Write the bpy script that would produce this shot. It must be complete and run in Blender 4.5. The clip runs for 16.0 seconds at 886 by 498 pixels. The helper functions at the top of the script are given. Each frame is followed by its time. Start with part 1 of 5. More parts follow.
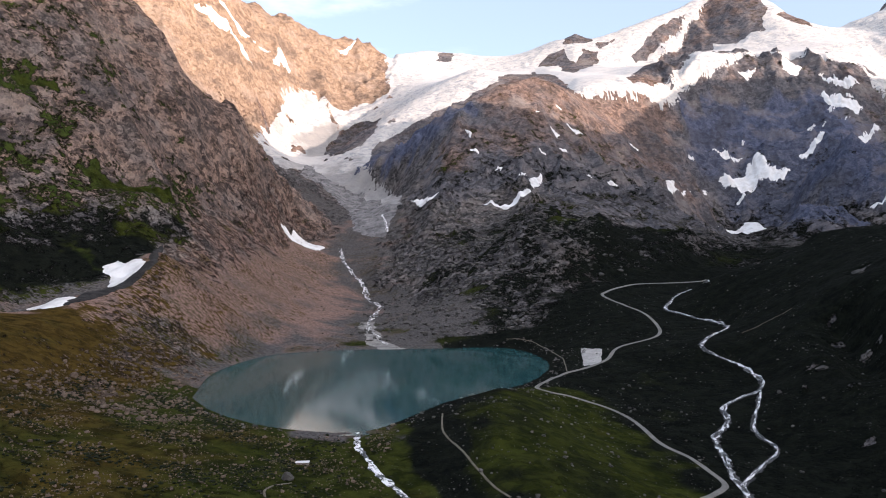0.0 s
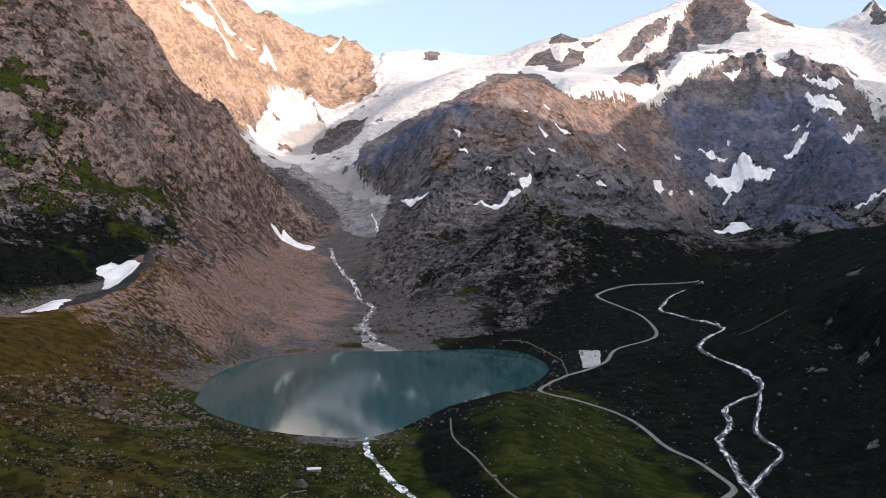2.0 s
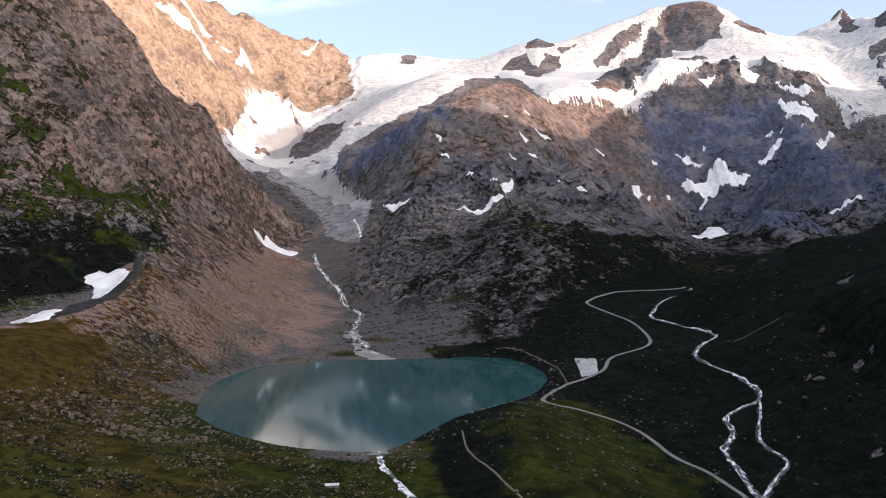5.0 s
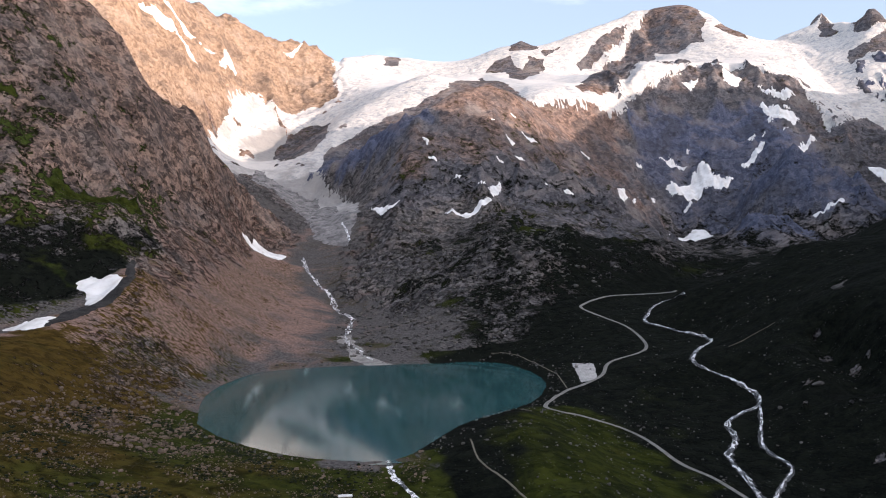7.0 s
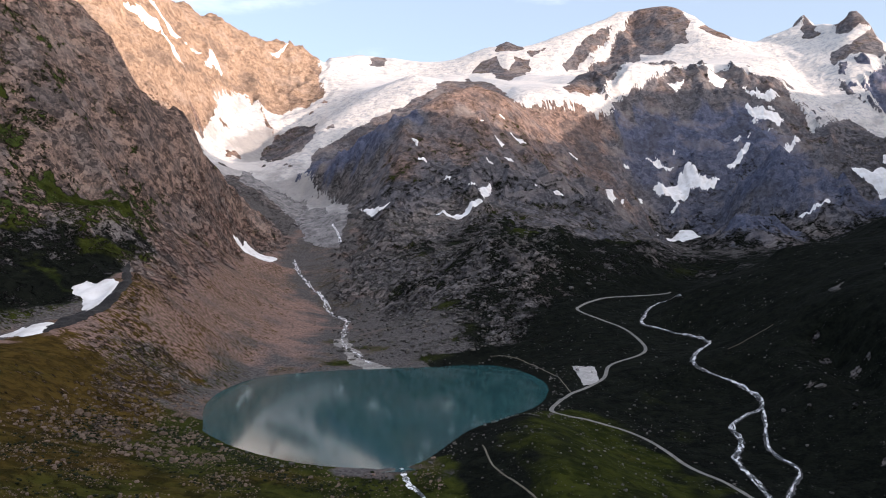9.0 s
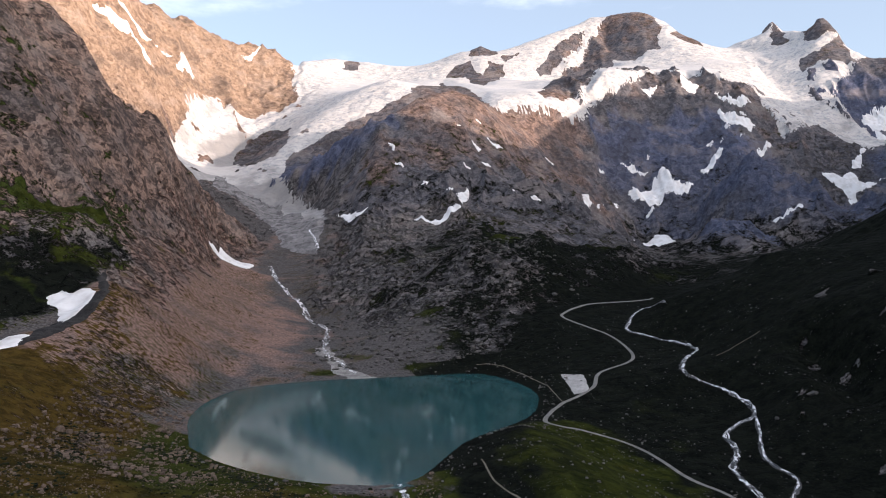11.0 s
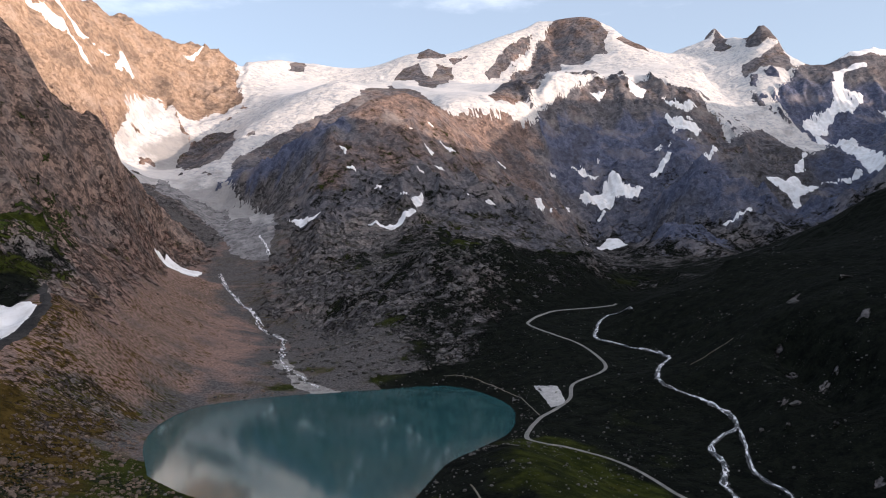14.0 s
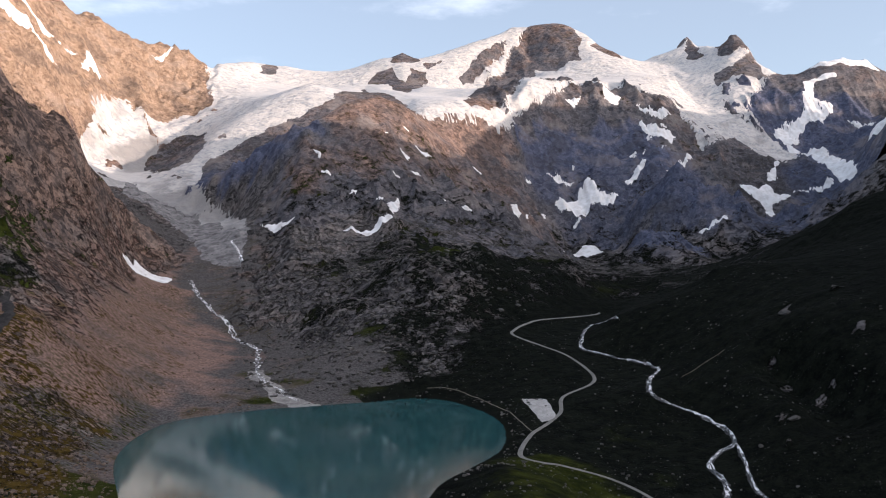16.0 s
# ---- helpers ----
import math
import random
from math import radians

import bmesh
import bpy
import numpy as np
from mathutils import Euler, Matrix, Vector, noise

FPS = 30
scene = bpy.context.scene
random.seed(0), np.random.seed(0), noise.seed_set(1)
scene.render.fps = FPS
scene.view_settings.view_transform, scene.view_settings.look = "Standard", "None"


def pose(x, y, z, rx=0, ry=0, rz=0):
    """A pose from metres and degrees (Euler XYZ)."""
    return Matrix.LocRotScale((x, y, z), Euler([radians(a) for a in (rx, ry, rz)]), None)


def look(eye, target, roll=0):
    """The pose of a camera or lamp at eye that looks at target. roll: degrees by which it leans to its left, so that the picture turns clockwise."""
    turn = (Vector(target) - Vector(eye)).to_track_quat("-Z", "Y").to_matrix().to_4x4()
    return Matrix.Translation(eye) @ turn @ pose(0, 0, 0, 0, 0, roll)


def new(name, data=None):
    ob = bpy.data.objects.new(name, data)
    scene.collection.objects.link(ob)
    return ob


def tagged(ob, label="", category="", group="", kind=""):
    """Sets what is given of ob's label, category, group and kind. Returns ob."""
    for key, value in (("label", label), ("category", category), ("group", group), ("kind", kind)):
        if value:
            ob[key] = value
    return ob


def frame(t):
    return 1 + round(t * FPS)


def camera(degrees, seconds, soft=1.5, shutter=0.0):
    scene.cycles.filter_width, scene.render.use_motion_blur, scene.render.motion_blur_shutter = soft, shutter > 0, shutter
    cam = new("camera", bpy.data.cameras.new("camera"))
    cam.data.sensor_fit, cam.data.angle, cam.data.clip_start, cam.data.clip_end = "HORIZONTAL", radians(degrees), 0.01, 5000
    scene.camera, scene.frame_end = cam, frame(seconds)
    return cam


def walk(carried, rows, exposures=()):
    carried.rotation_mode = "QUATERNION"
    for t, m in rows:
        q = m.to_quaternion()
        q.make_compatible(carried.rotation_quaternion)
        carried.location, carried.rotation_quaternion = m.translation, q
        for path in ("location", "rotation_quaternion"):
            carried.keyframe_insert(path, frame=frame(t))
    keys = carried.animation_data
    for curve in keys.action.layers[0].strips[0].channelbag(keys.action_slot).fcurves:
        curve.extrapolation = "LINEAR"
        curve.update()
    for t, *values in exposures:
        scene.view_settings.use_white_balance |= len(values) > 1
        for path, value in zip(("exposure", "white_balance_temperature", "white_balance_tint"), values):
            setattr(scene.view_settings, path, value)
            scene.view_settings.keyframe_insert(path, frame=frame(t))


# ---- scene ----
cam = camera(57.66, 16.0, 1.0)
# seconds, eye x, y, z, yaw, pitch, roll
ROWS = [
    (0.0, 0.00, 0.00, 150.00, 0.000, -0.282, -0.650),
    (0.5, -4.94, 0.04, 151.47, -0.304, -0.355, -0.623),
    (1.0, -10.37, 0.54, 152.64, -0.631, -0.408, -0.603),
    (1.5, -15.81, 0.75, 154.26, -0.944, -0.440, -0.590),
    (2.0, -21.29, 1.19, 155.74, -1.264, -0.450, -0.601),
    (2.5, -26.90, 1.85, 157.32, -1.599, -0.429, -0.593),
    (3.0, -32.58, 2.07, 158.65, -1.930, -0.394, -0.589),
    (3.5, -38.19, 2.68, 160.23, -2.284, -0.365, -0.627),
    (4.0, -43.77, 2.98, 161.57, -2.638, -0.345, -0.621),
    (6.5, -72.47, 7.40, 168.43, -4.459, -0.248, -0.642),
    (7.0, -78.21, 8.32, 169.88, -4.799, -0.231, -0.670),
    (7.5, -83.91, 9.05, 171.12, -5.122, -0.212, -0.712),
    (8.0, -90.54, 9.76, 173.00, -5.466, -0.230, -0.741),
    (8.5, -96.37, 11.06, 173.93, -5.771, -0.199, -0.769),
    (9.0, -102.36, 12.30, 175.48, -6.076, -0.281, -0.804),
    (11.5, -125.82, 37.07, 181.44, -8.993, 0.036, -1.004),
    (12.0, -128.73, 44.86, 182.53, -9.782, 0.071, -1.021),
    (12.5, -131.75, 52.22, 183.98, -10.207, 0.062, -1.071),
    (13.0, -136.25, 59.98, 184.82, -10.789, 0.042, -1.187),
    (13.5, -141.74, 68.35, 186.03, -11.467, 0.042, -1.291),
    (14.0, -147.23, 77.92, 187.08, -12.241, 0.108, -1.299),
    (14.5, -152.26, 87.27, 188.25, -13.066, 0.212, -1.204),
    (15.0, -156.02, 96.83, 189.62, -13.590, 0.285, -1.118),
    (15.5, -158.19, 106.59, 190.54, -14.073, 0.356, -1.072),
    (16.0, -159.59, 117.56, 191.24, -14.451, 0.435, -1.014),
]
walk(cam, [(t, pose(x, y, z, 90 + pitch, 0, yaw) @ pose(0, 0, 0, 0, 0, roll)) for t, x, y, z, yaw, pitch, roll in ROWS],
     ((0.0, 1.09, 6150, 15), (9.0, 1.00, 6150, 15), (16.0, 0.78, 6150, 15)))

# ---- world, sun and exposure ----
SUN_AZ, SUN_EL = 37.0, 8.5     # degrees: the sun stands over +x, turned towards -y; height
az, el = radians(-SUN_AZ), radians(SUN_EL)
sun_way = Vector((math.cos(el) * math.cos(az), math.cos(el) * math.sin(az), math.sin(el)))
sun = new("sun", bpy.data.lights.new("sun", "SUN"))
sun.data.energy, sun.data.angle, sun.data.color = 4.0, radians(0.5), (1.0, 0.77, 0.58)
sun.matrix_world = look(sun_way * 1000, (0, 0, 0))

world = bpy.data.worlds.new("sky")
scene.world = world
world.use_nodes = True
wn, wl = world.node_tree.nodes, world.node_tree.links
wn.clear()


w_out = wn.new("ShaderNodeOutputWorld")
w_bg = wn.new("ShaderNodeBackground")
w_sky = wn.new("ShaderNodeTexSky")
w_sky.sky_type, w_sky.sun_disc = "NISHITA", False
w_sky.sun_elevation, w_sky.sun_rotation = radians(SUN_EL), radians(90 + SUN_AZ)
w_sky.altitude, w_sky.air_density, w_sky.dust_density, w_sky.ozone_density = 1800, 1.0, 3.0, 1.0
w_bg.inputs["Strength"].default_value = 0.120
w_co = wn.new("ShaderNodeTexCoord")
w_map = wn.new("ShaderNodeMapping")
w_map.inputs["Scale"].default_value = (1.6, 1.6, 5.0)
w_n1 = wn.new("ShaderNodeTexNoise")
w_n1.inputs["Scale"].default_value, w_n1.inputs["Detail"].default_value, w_n1.inputs["Roughness"].default_value = 2.6, 8, 0.58
w_ramp = wn.new("ShaderNodeMapRange")     # thin veil everywhere, thicker in the clouds
w_ramp.interpolation_type = "SMOOTHSTEP"
for key, value in (("From Min", .50), ("From Max", .76), ("To Min", .30), ("To Max", .9)):
    w_ramp.inputs[key].default_value = value
# the veil of cloud is brighter and warmer towards the sun
w_dot = wn.new("ShaderNodeVectorMath")
w_dot.operation = "DOT_PRODUCT"
w_dot.inputs[1].default_value = sun_way
w_glow = wn.new("ShaderNodeMapRange")
w_glow.interpolation_type = "SMOOTHSTEP"
for key, value in (("From Min", .35), ("From Max", 1.0), ("To Min", 0.0), ("To Max", 1.0)):
    w_glow.inputs[key].default_value = value
w_tone = wn.new("ShaderNodeMix")
w_tone.data_type = "RGBA"
w_tone.inputs["A"].default_value = (5.7, 6.2, 6.8, 1)
w_tone.inputs["B"].default_value = (30.0, 25.5, 21.5, 1)
w_mix = wn.new("ShaderNodeMix")
w_mix.data_type = "RGBA"
wl.new(w_co.outputs["Generated"], w_map.inputs["Vector"])
wl.new(w_map.outputs["Vector"], w_n1.inputs["Vector"])
# broken cloud overhead, a clear band above the peaks
w_sep = wn.new("ShaderNodeSeparateXYZ")
w_high = wn.new("ShaderNodeMapRange")
w_high.interpolation_type = "SMOOTHSTEP"
for key, value in (("From Min", .265), ("From Max", .36), ("To Min", 0.0), ("To Max", .10)):
    w_high.inputs[key].default_value = value
w_sum = wn.new("ShaderNodeMath")
wl.new(w_co.outputs["Generated"], w_sep.inputs["Vector"])
wl.new(w_sep.outputs["Z"], w_high.inputs["Value"])
wl.new(w_n1.outputs["Fac"], w_sum.inputs[0])
wl.new(w_high.outputs["Result"], w_sum.inputs[1])
wl.new(w_sum.outputs["Value"], w_ramp.inputs["Value"])
wl.new(w_co.outputs["Generated"], w_dot.inputs[0])
wl.new(w_dot.outputs["Value"], w_glow.inputs["Value"])
wl.new(w_glow.outputs["Result"], w_tone.inputs["Factor"])
wl.new(w_ramp.outputs["Result"], w_mix.inputs["Factor"])
wl.new(w_sky.outputs["Color"], w_mix.inputs["A"])
wl.new(w_tone.outputs["Result"], w_mix.inputs["B"])
wl.new(w_mix.outputs["Result"], w_bg.inputs["Color"])
wl.new(w_bg.outputs["Background"], w_out.inputs["Surface"])

# ---- numbers: noise, plan lines and the height of the ground ----
rng = np.random.RandomState(7)
PERM = np.tile(rng.permutation(512), 3)
ANG = rng.rand(512) * 2 * np.pi
GRAD = np.stack([np.cos(ANG), np.sin(ANG)], 1)


def grain(x, y):
    """Gradient noise, about -0.7 to 0.7."""
    xi, yi = np.floor(x).astype(int), np.floor(y).astype(int)
    fx, fy = x - xi, y - yi
    xi, yi = xi & 511, yi & 511
    u, v = fx * fx * fx * (fx * (fx * 6 - 15) + 10), fy * fy * fy * (fy * (fy * 6 - 15) + 10)

    def corner(dx, dy):
        g = GRAD[PERM[PERM[(xi + dx) & 511] + ((yi + dy) & 511)] & 511]
        return g[..., 0] * (fx - dx) + g[..., 1] * (fy - dy)

    a, b, c, d = corner(0, 0), corner(1, 0), corner(0, 1), corner(1, 1)
    return a + u * (b - a) + v * (c - a) + u * v * (a - b - c + d)


def clouds(x, y, size, octaves=4, gain=0.5):
    out, amp, k = 0 * x, 1.0, 1.0 / size
    for o in range(octaves):
        out, amp, k = out + amp * grain(x * k + 13.7 * o, y * k - 7.1 * o), amp * gain, k * 2.03
    return out


def ridges(x, y, size, octaves=5, gain=0.52):
    out, amp, k, w = 0 * x, 1.0, 1.0 / size, 1.0
    for o in range(octaves):
        n = 1 - np.abs(grain(x * k + 31.3 * o, y * k + 17.9 * o)) * 2.2
        n = n * n * np.sign(n)
        out, amp, k = out + amp * n * w, amp * gain, k * 2.07
        w = np.clip(n * 1.4, 0.25, 1)
    return out - 0.9


def smooth(a, b, x):
    t = np.clip((x - a) / (b - a), 0, 1)
    return t * t * (3 - 2 * t)


def resample(line, step):
    """Points along a line of corners, every step metres or so."""
    p = np.array(line, float)
    out = [p[:1]]
    for a, b in zip(p[:-1], p[1:]):
        k = max(1, int(np.linalg.norm(b - a) / step))
        out.append(a + (b - a) * np.linspace(0, 1, k + 1)[1:, None])
    return np.concatenate(out)


def curve_through(line, step):
    """A smooth curve through the corners of a line."""
    p = np.array(line, float)
    p = np.vstack([2 * p[0] - p[1], p, 2 * p[-1] - p[-2]])
    out = []
    for i in range(1, len(p) - 2):
        k = max(2, int(np.linalg.norm(p[i + 1] - p[i]) / step))
        for t in np.arange(k) / k:
            out.append(0.5 * (2 * p[i] + (p[i + 1] - p[i - 1]) * t + (2 * p[i - 1] - 5 * p[i] + 4 * p[i + 1] - p[i + 2]) * t * t
                              + (3 * p[i] - p[i - 1] - 3 * p[i + 1] + p[i + 2]) * t ** 3))
    out.append(p[-2])
    return np.array(out)


def inside(poly, x, y):
    """Signed distance to a closed line, above 0 within it."""
    p = np.array(poly, float)
    q = np.roll(p, -1, 0)
    best, odd = np.full(x.shape, 1e18), np.zeros(x.shape, bool)
    for (ax, ay), (bx, by) in zip(p, q):
        dx, dy = bx - ax, by - ay
        t = np.clip(((x - ax) * dx + (y - ay) * dy) / (dx * dx + dy * dy + 1e-9), 0, 1)
        best = np.minimum(best, (x - ax - t * dx) ** 2 + (y - ay - t * dy) ** 2)
        odd ^= ((ay > y) != (by > y)) & (x < dx * (y - ay) / (dy if dy else 1e-9) + ax)
    return np.sqrt(best) * np.where(odd, 1, -1)


def away(line, x, y):
    """Distance to an open line."""
    p = np.array(line, float)[:, :2]
    best = np.full(x.shape, 1e18)
    for (ax, ay), (bx, by) in zip(p[:-1], p[1:]):
        dx, dy = bx - ax, by - ay
        t = np.clip(((x - ax) * dx + (y - ay) * dy) / (dx * dx + dy * dy + 1e-9), 0, 1)
        best = np.minimum(best, (x - ax - t * dx) ** 2 + (y - ay - t * dy) ** 2)
    return np.sqrt(best)


# Crest, foot, stream and slope lines of the landscape (x, y, height over the lake).
LINES = {
    "outflow": [(-70, 639, -1), (-63, 601, -4), (-46, 562, -9), (-27, 526, -14), (0, 420, -24)],
    "meadow": [(-240, 380, 24), (-188, 561, 12), (-150, 630, 4)],
    "meadow_low": [(-140, 400, 4), (-117, 501, 1), (-103, 582, -5), (-95, 625, 0)],
    "knoll_crest": [(62, 812, 5), (46, 740, 17), (38, 660, 19), (36, 580, 12), (50, 480, -4)],
    "knoll_top": [(78, 800, 6), (62, 740, 15), (54, 660, 16), (54, 580, 9), (66, 500, -4)],
    "knoll_edge": [(150, 775, -12), (162, 690, -21), (178, 620, -26)],
    "knoll_west": [(10, 740, 5), (-8, 664, 9), (-10, 610, 2), (5, 500, -16)],
    "knoll_east": [(116, 822, 1), (125, 740, -12), (135, 666, -18), (170, 560, -28), (210, 450, -38)],
    "lower_valley": [(193, 607, -27), (187, 734, -20), (180, 850, -10), (200, 930, 0)],
    "river": [(216, 578, -33), (284, 696, -29), (284, 760, -21), (300, 815, -13), (330, 860, -6), (341, 868, -4), (344, 954, 8), (313, 971, 25), (385, 1100, 33), (377, 1180, 37), (339, 1230, 46), (380, 1320, 61), (474, 1450, 77)],
    "road_slope": [(102, 850, 3), (112, 880, 4), (150, 960, 5), (172, 1010, 9), (235, 1040, 18), (295, 1108, 30), (285, 1220, 48), (274, 1339, 68)],
    "bank_east": [(140, 900, 3), (150, 1060, 6), (140, 1150, 10), (70, 1210, 10)],
    "delta": [(-34, 1185, 2), (-124, 1200, 2), (-124, 1261, 10), (-130, 1400, 16)],
    "shore_rocks": [(40, 1250, 20), (-13, 1387, 38), (-38, 1524, 34)],
    "mid_slope": [(120, 1260, 32), (194, 1401, 93), (180, 1500, 135), (160, 1602, 178)],
    "knob_crest": [(18, 1620, 109), (88, 1650, 144), (169, 1700, 186), (243, 1738, 223), (336, 1730, 204), (437, 1700, 190), (491, 1680, 173), (537, 1640, 137), (574, 1600, 117)],
    "knob_face": [(270, 1420, 95), (340, 1500, 115), (420, 1616, 160)],
    "knob_back": [(120, 1880, 170), (260, 1960, 200), (450, 1950, 170), (600, 1850, 140)],
    "slab_slope": [(63, 1669, 122), (-30, 1720, 90), (-100, 1797, 120), (-40, 1950, 190), (60, 2100, 240), (165, 2215, 285)],
    "stream": [(-124, 1261, 11), (-135, 1500, 24), (-157, 1729, 37), (-195, 1850, 75), (-250, 2015, 135), (-215, 2130, 180), (-155, 2240, 230)],
    "scree_foot": [(-310, 1073, 30), (-262, 1180, 10), (-215, 1300, 18), (-200, 1500, 30), (-195, 1690, 46)],
    "scree_mid": [(-345, 1120, 70), (-340, 1250, 75), (-335, 1500, 90), (-320, 1750, 105), (-300, 1930, 140)],
    "flank_foot": [(-404, 1300, 123), (-420, 1450, 160), (-425, 1650, 190), (-400, 1850, 190), (-390, 2105, 200)],
    "left_edge": [(-691, 1780, 699), (-627, 1790, 612), (-572, 1810, 517), (-508, 1900, 461), (-461, 1980, 414), (-430, 2080, 360), (-390, 2200, 285)],
    "left_up": [(-860, 1800, 820), (-980, 1700, 980)],
    "left_face": [(-646, 1542, 461), (-523, 1540, 290), (-523, 1334, 235)],
    "left_face2": [(-808, 1480, 609), (-756, 1380, 385), (-692, 1260, 232)],
    "left_face3": [(-558, 1716, 436), (-486, 1720, 281), (-623, 1340, 255)],
    "flank_heath": [(-642, 1230, 191), (-567, 1275, 187), (-475, 1400, 189)],
    "left_back": [(-760, 2300, 420), (-560, 2500, 330), (-430, 2600, 300), (-340, 2500, 260)],
    "left_back_up": [(-1050, 2200, 700), (-1250, 1900, 900)],
    "moraine_crest": [(-513, 930, 79), (-489, 960, 79), (-480, 999, 89), (-435, 1060, 100), (-420, 1120, 120), (-416, 1194, 145)],
    "moraine_trough": [(-545, 952, 66), (-521, 982, 66), (-497, 1032, 78), (-467, 1082, 87), (-452, 1142, 106)],
    "trough_back": [(-595, 1080, 129), (-538, 1120, 128), (-501, 1180, 138), (-481, 1260, 159)],
    "grass_slope": [(-403, 792, 55), (-440, 880, 72)],
    "grass_slope_low": [(-330, 720, 22), (-364, 788, 28), (-330, 860, 20), (-315, 960, 16), (-300, 1020, 14)],
    "grass_slope_left": [(-420, 600, 70), (-520, 760, 110), (-620, 880, 110)],
    "left_near": [(-330, 420, 60), (-320, 560, 42), (-300, 660, 22)],
    "tongue": [(-385, 3000, 435), (-290, 2880, 355), (-180, 2780, 325), (-150, 2350, 265)],
    "tongue_left": [(-675, 3300, 535), (-545, 3200, 485), (-440, 3100, 465), (-335, 2600, 290), (-365, 2330, 225)],
    "tongue_up": [(-475, 3390, 535), (-420, 3500, 600), (-330, 3560, 680)],
    "island": [(-420, 3330, 560), (-330, 3280, 625), (-230, 3300, 660), (-170, 3260, 640)],
    "icefall": [(-60, 2950, 430), (-100, 3150, 560), (-145, 3330, 710), (25, 3495, 850), (150, 3560, 920)],
    "wall_crest": [(-1200, 3250, 1450), (-1100, 3500, 1375), (-970, 3750, 1300), (-775, 3950, 1290), (-520, 4120, 1220), (-350, 4150, 1175), (-285, 4120, 1120)],
    "wall_mid": [(-1035, 3080, 1015), (-815, 3275, 915), (-680, 3720, 1005), (-500, 3960, 1000), (-350, 4000, 980)],
    "wall_foot": [(-885, 2800, 700), (-815, 3050, 650), (-745, 3200, 635), (-645, 3520, 725), (-565, 3650, 780), (-420, 3700, 775), (-325, 3850, 870)],
    "skyline_a": [(-240, 4250, 1155), (-110, 4450, 1195), (40, 4580, 1205), (255, 4560, 1175), (440, 4500, 1180), (610, 4450, 1250), (740, 4400, 1285), (855, 4350, 1255), (995, 4420, 1315), (1200, 4500, 1400), (1360, 4540, 1470)],
    "peak_crest": [(1290, 4540, 1425), (1425, 4570, 1510), (1555, 4585, 1530), (1760, 4560, 1525), (1815, 4450, 1450), (1850, 4300, 1365), (1890, 4200, 1305), (1930, 4150, 1265)],
    "peak_foot": [(950, 4050, 975), (1065, 4000, 945), (1195, 3960, 955), (1305, 4050, 1085), (1545, 4150, 1220)],
    "peak_rib": [(1265, 4250, 1205), (1435, 4400, 1350)],
    "skyline_b": [(2140, 4250, 1285), (2350, 4300, 1320), (2395, 4265, 1375), (2455, 4200, 1310), (2450, 4050, 1310), (2460, 3900, 1300), (2505, 3850, 1235), (2565, 3800, 1100), (2605, 3650, 1060), (2695, 3550, 1135), (2805, 3520, 1145), (2920, 3500, 1145), (3000, 3450, 1075)],
    "skyline_c": [(2900, 3300, 850), (3100, 3000, 800)],
    "ice_mid": [(-55, 3800, 910), (215, 3900, 950), (465, 3900, 965), (745, 3800, 980), (750, 3450, 855)],
    "plateau": [(-195, 4120, 1065), (0, 4250, 1075), (205, 4250, 1060), (410, 4200, 1060), (585, 4180, 1085)],
    "plateau_b": [(1935, 4000, 1165), (2170, 4060, 1200), (2310, 3950, 1200), (2335, 3780, 1180)],
    "lip": [(505, 3080, 730), (615, 3150, 755), (760, 3200, 765), (890, 3260, 790)],
    "lip_foot": [(550, 3040, 675), (700, 3100, 655), (855, 3180, 660)],
    "hump_west": [(-280, 2960, 455), (-165, 2860, 530), (-40, 2770, 575), (95, 2720, 635)],
    "hump_crest": [(150, 2745, 665), (195, 2770, 695), (255, 2820, 730), (330, 2860, 745), (405, 2880, 725), (480, 3000, 720)],
    "hump_face": [(30, 2480, 440), (90, 2570, 520), (230, 2560, 500), (380, 2655, 525), (520, 2750, 520)],
    "hump_low": [(-60, 2420, 300), (-5, 2295, 320), (120, 2350, 370), (300, 2400, 370), (500, 2450, 350), (650, 2550, 330)],
    "hump_back": [(60, 2900, 520), (250, 3080, 650), (420, 3200, 740)],
    "gorge": [(785, 3030, 525), (830, 2900, 400), (860, 2750, 280)],
    "hump_foot": [(350, 2150, 270), (550, 2200, 240), (750, 2300, 200), (930, 2735, 180)],
    "basin": [(700, 2050, 140), (900, 2350, 160), (1025, 2785, 185), (1100, 2500, 170), (1250, 2350, 170), (1250, 2000, 160)],
    "dome_crest": [(950, 3290, 760), (1015, 3330, 850), (1105, 3375, 910), (1185, 3400, 920), (1230, 3380, 860), (1345, 3430, 890), (1530, 3470, 930), (1625, 3460, 930), (1690, 3350, 835), (1730, 3250, 690), (1740, 3180, 620)],
    "dome_face": [(985, 3230, 645), (1150, 3230, 610), (1355, 3230, 620), (1540, 3230, 665), (1560, 3080, 550)],
    "dome_foot": [(1000, 3080, 470), (1130, 3165, 470), (1250, 3080, 470), (1400, 3000, 470), (1500, 2950, 480)],
    "dome_low": [(1155, 3070, 400), (1195, 2725, 230), (1080, 2850, 250)],
    "dome_back": [(1260, 3900, 1080), (1465, 3800, 1030), (1760, 3750, 1060), (1970, 3700, 1045)],
    "round_hill": [(1250, 2750, 425), (1320, 2600, 475), (1405, 2490, 430), (1460, 2450, 345), (1685, 2650, 240)],
    "round_face": [(1070, 2350, 250), (1220, 2280, 215)],
    "icefall_b": [(2015, 3800, 1040), (2015, 3500, 845), (2065, 3350, 740), (2165, 3250, 615)],
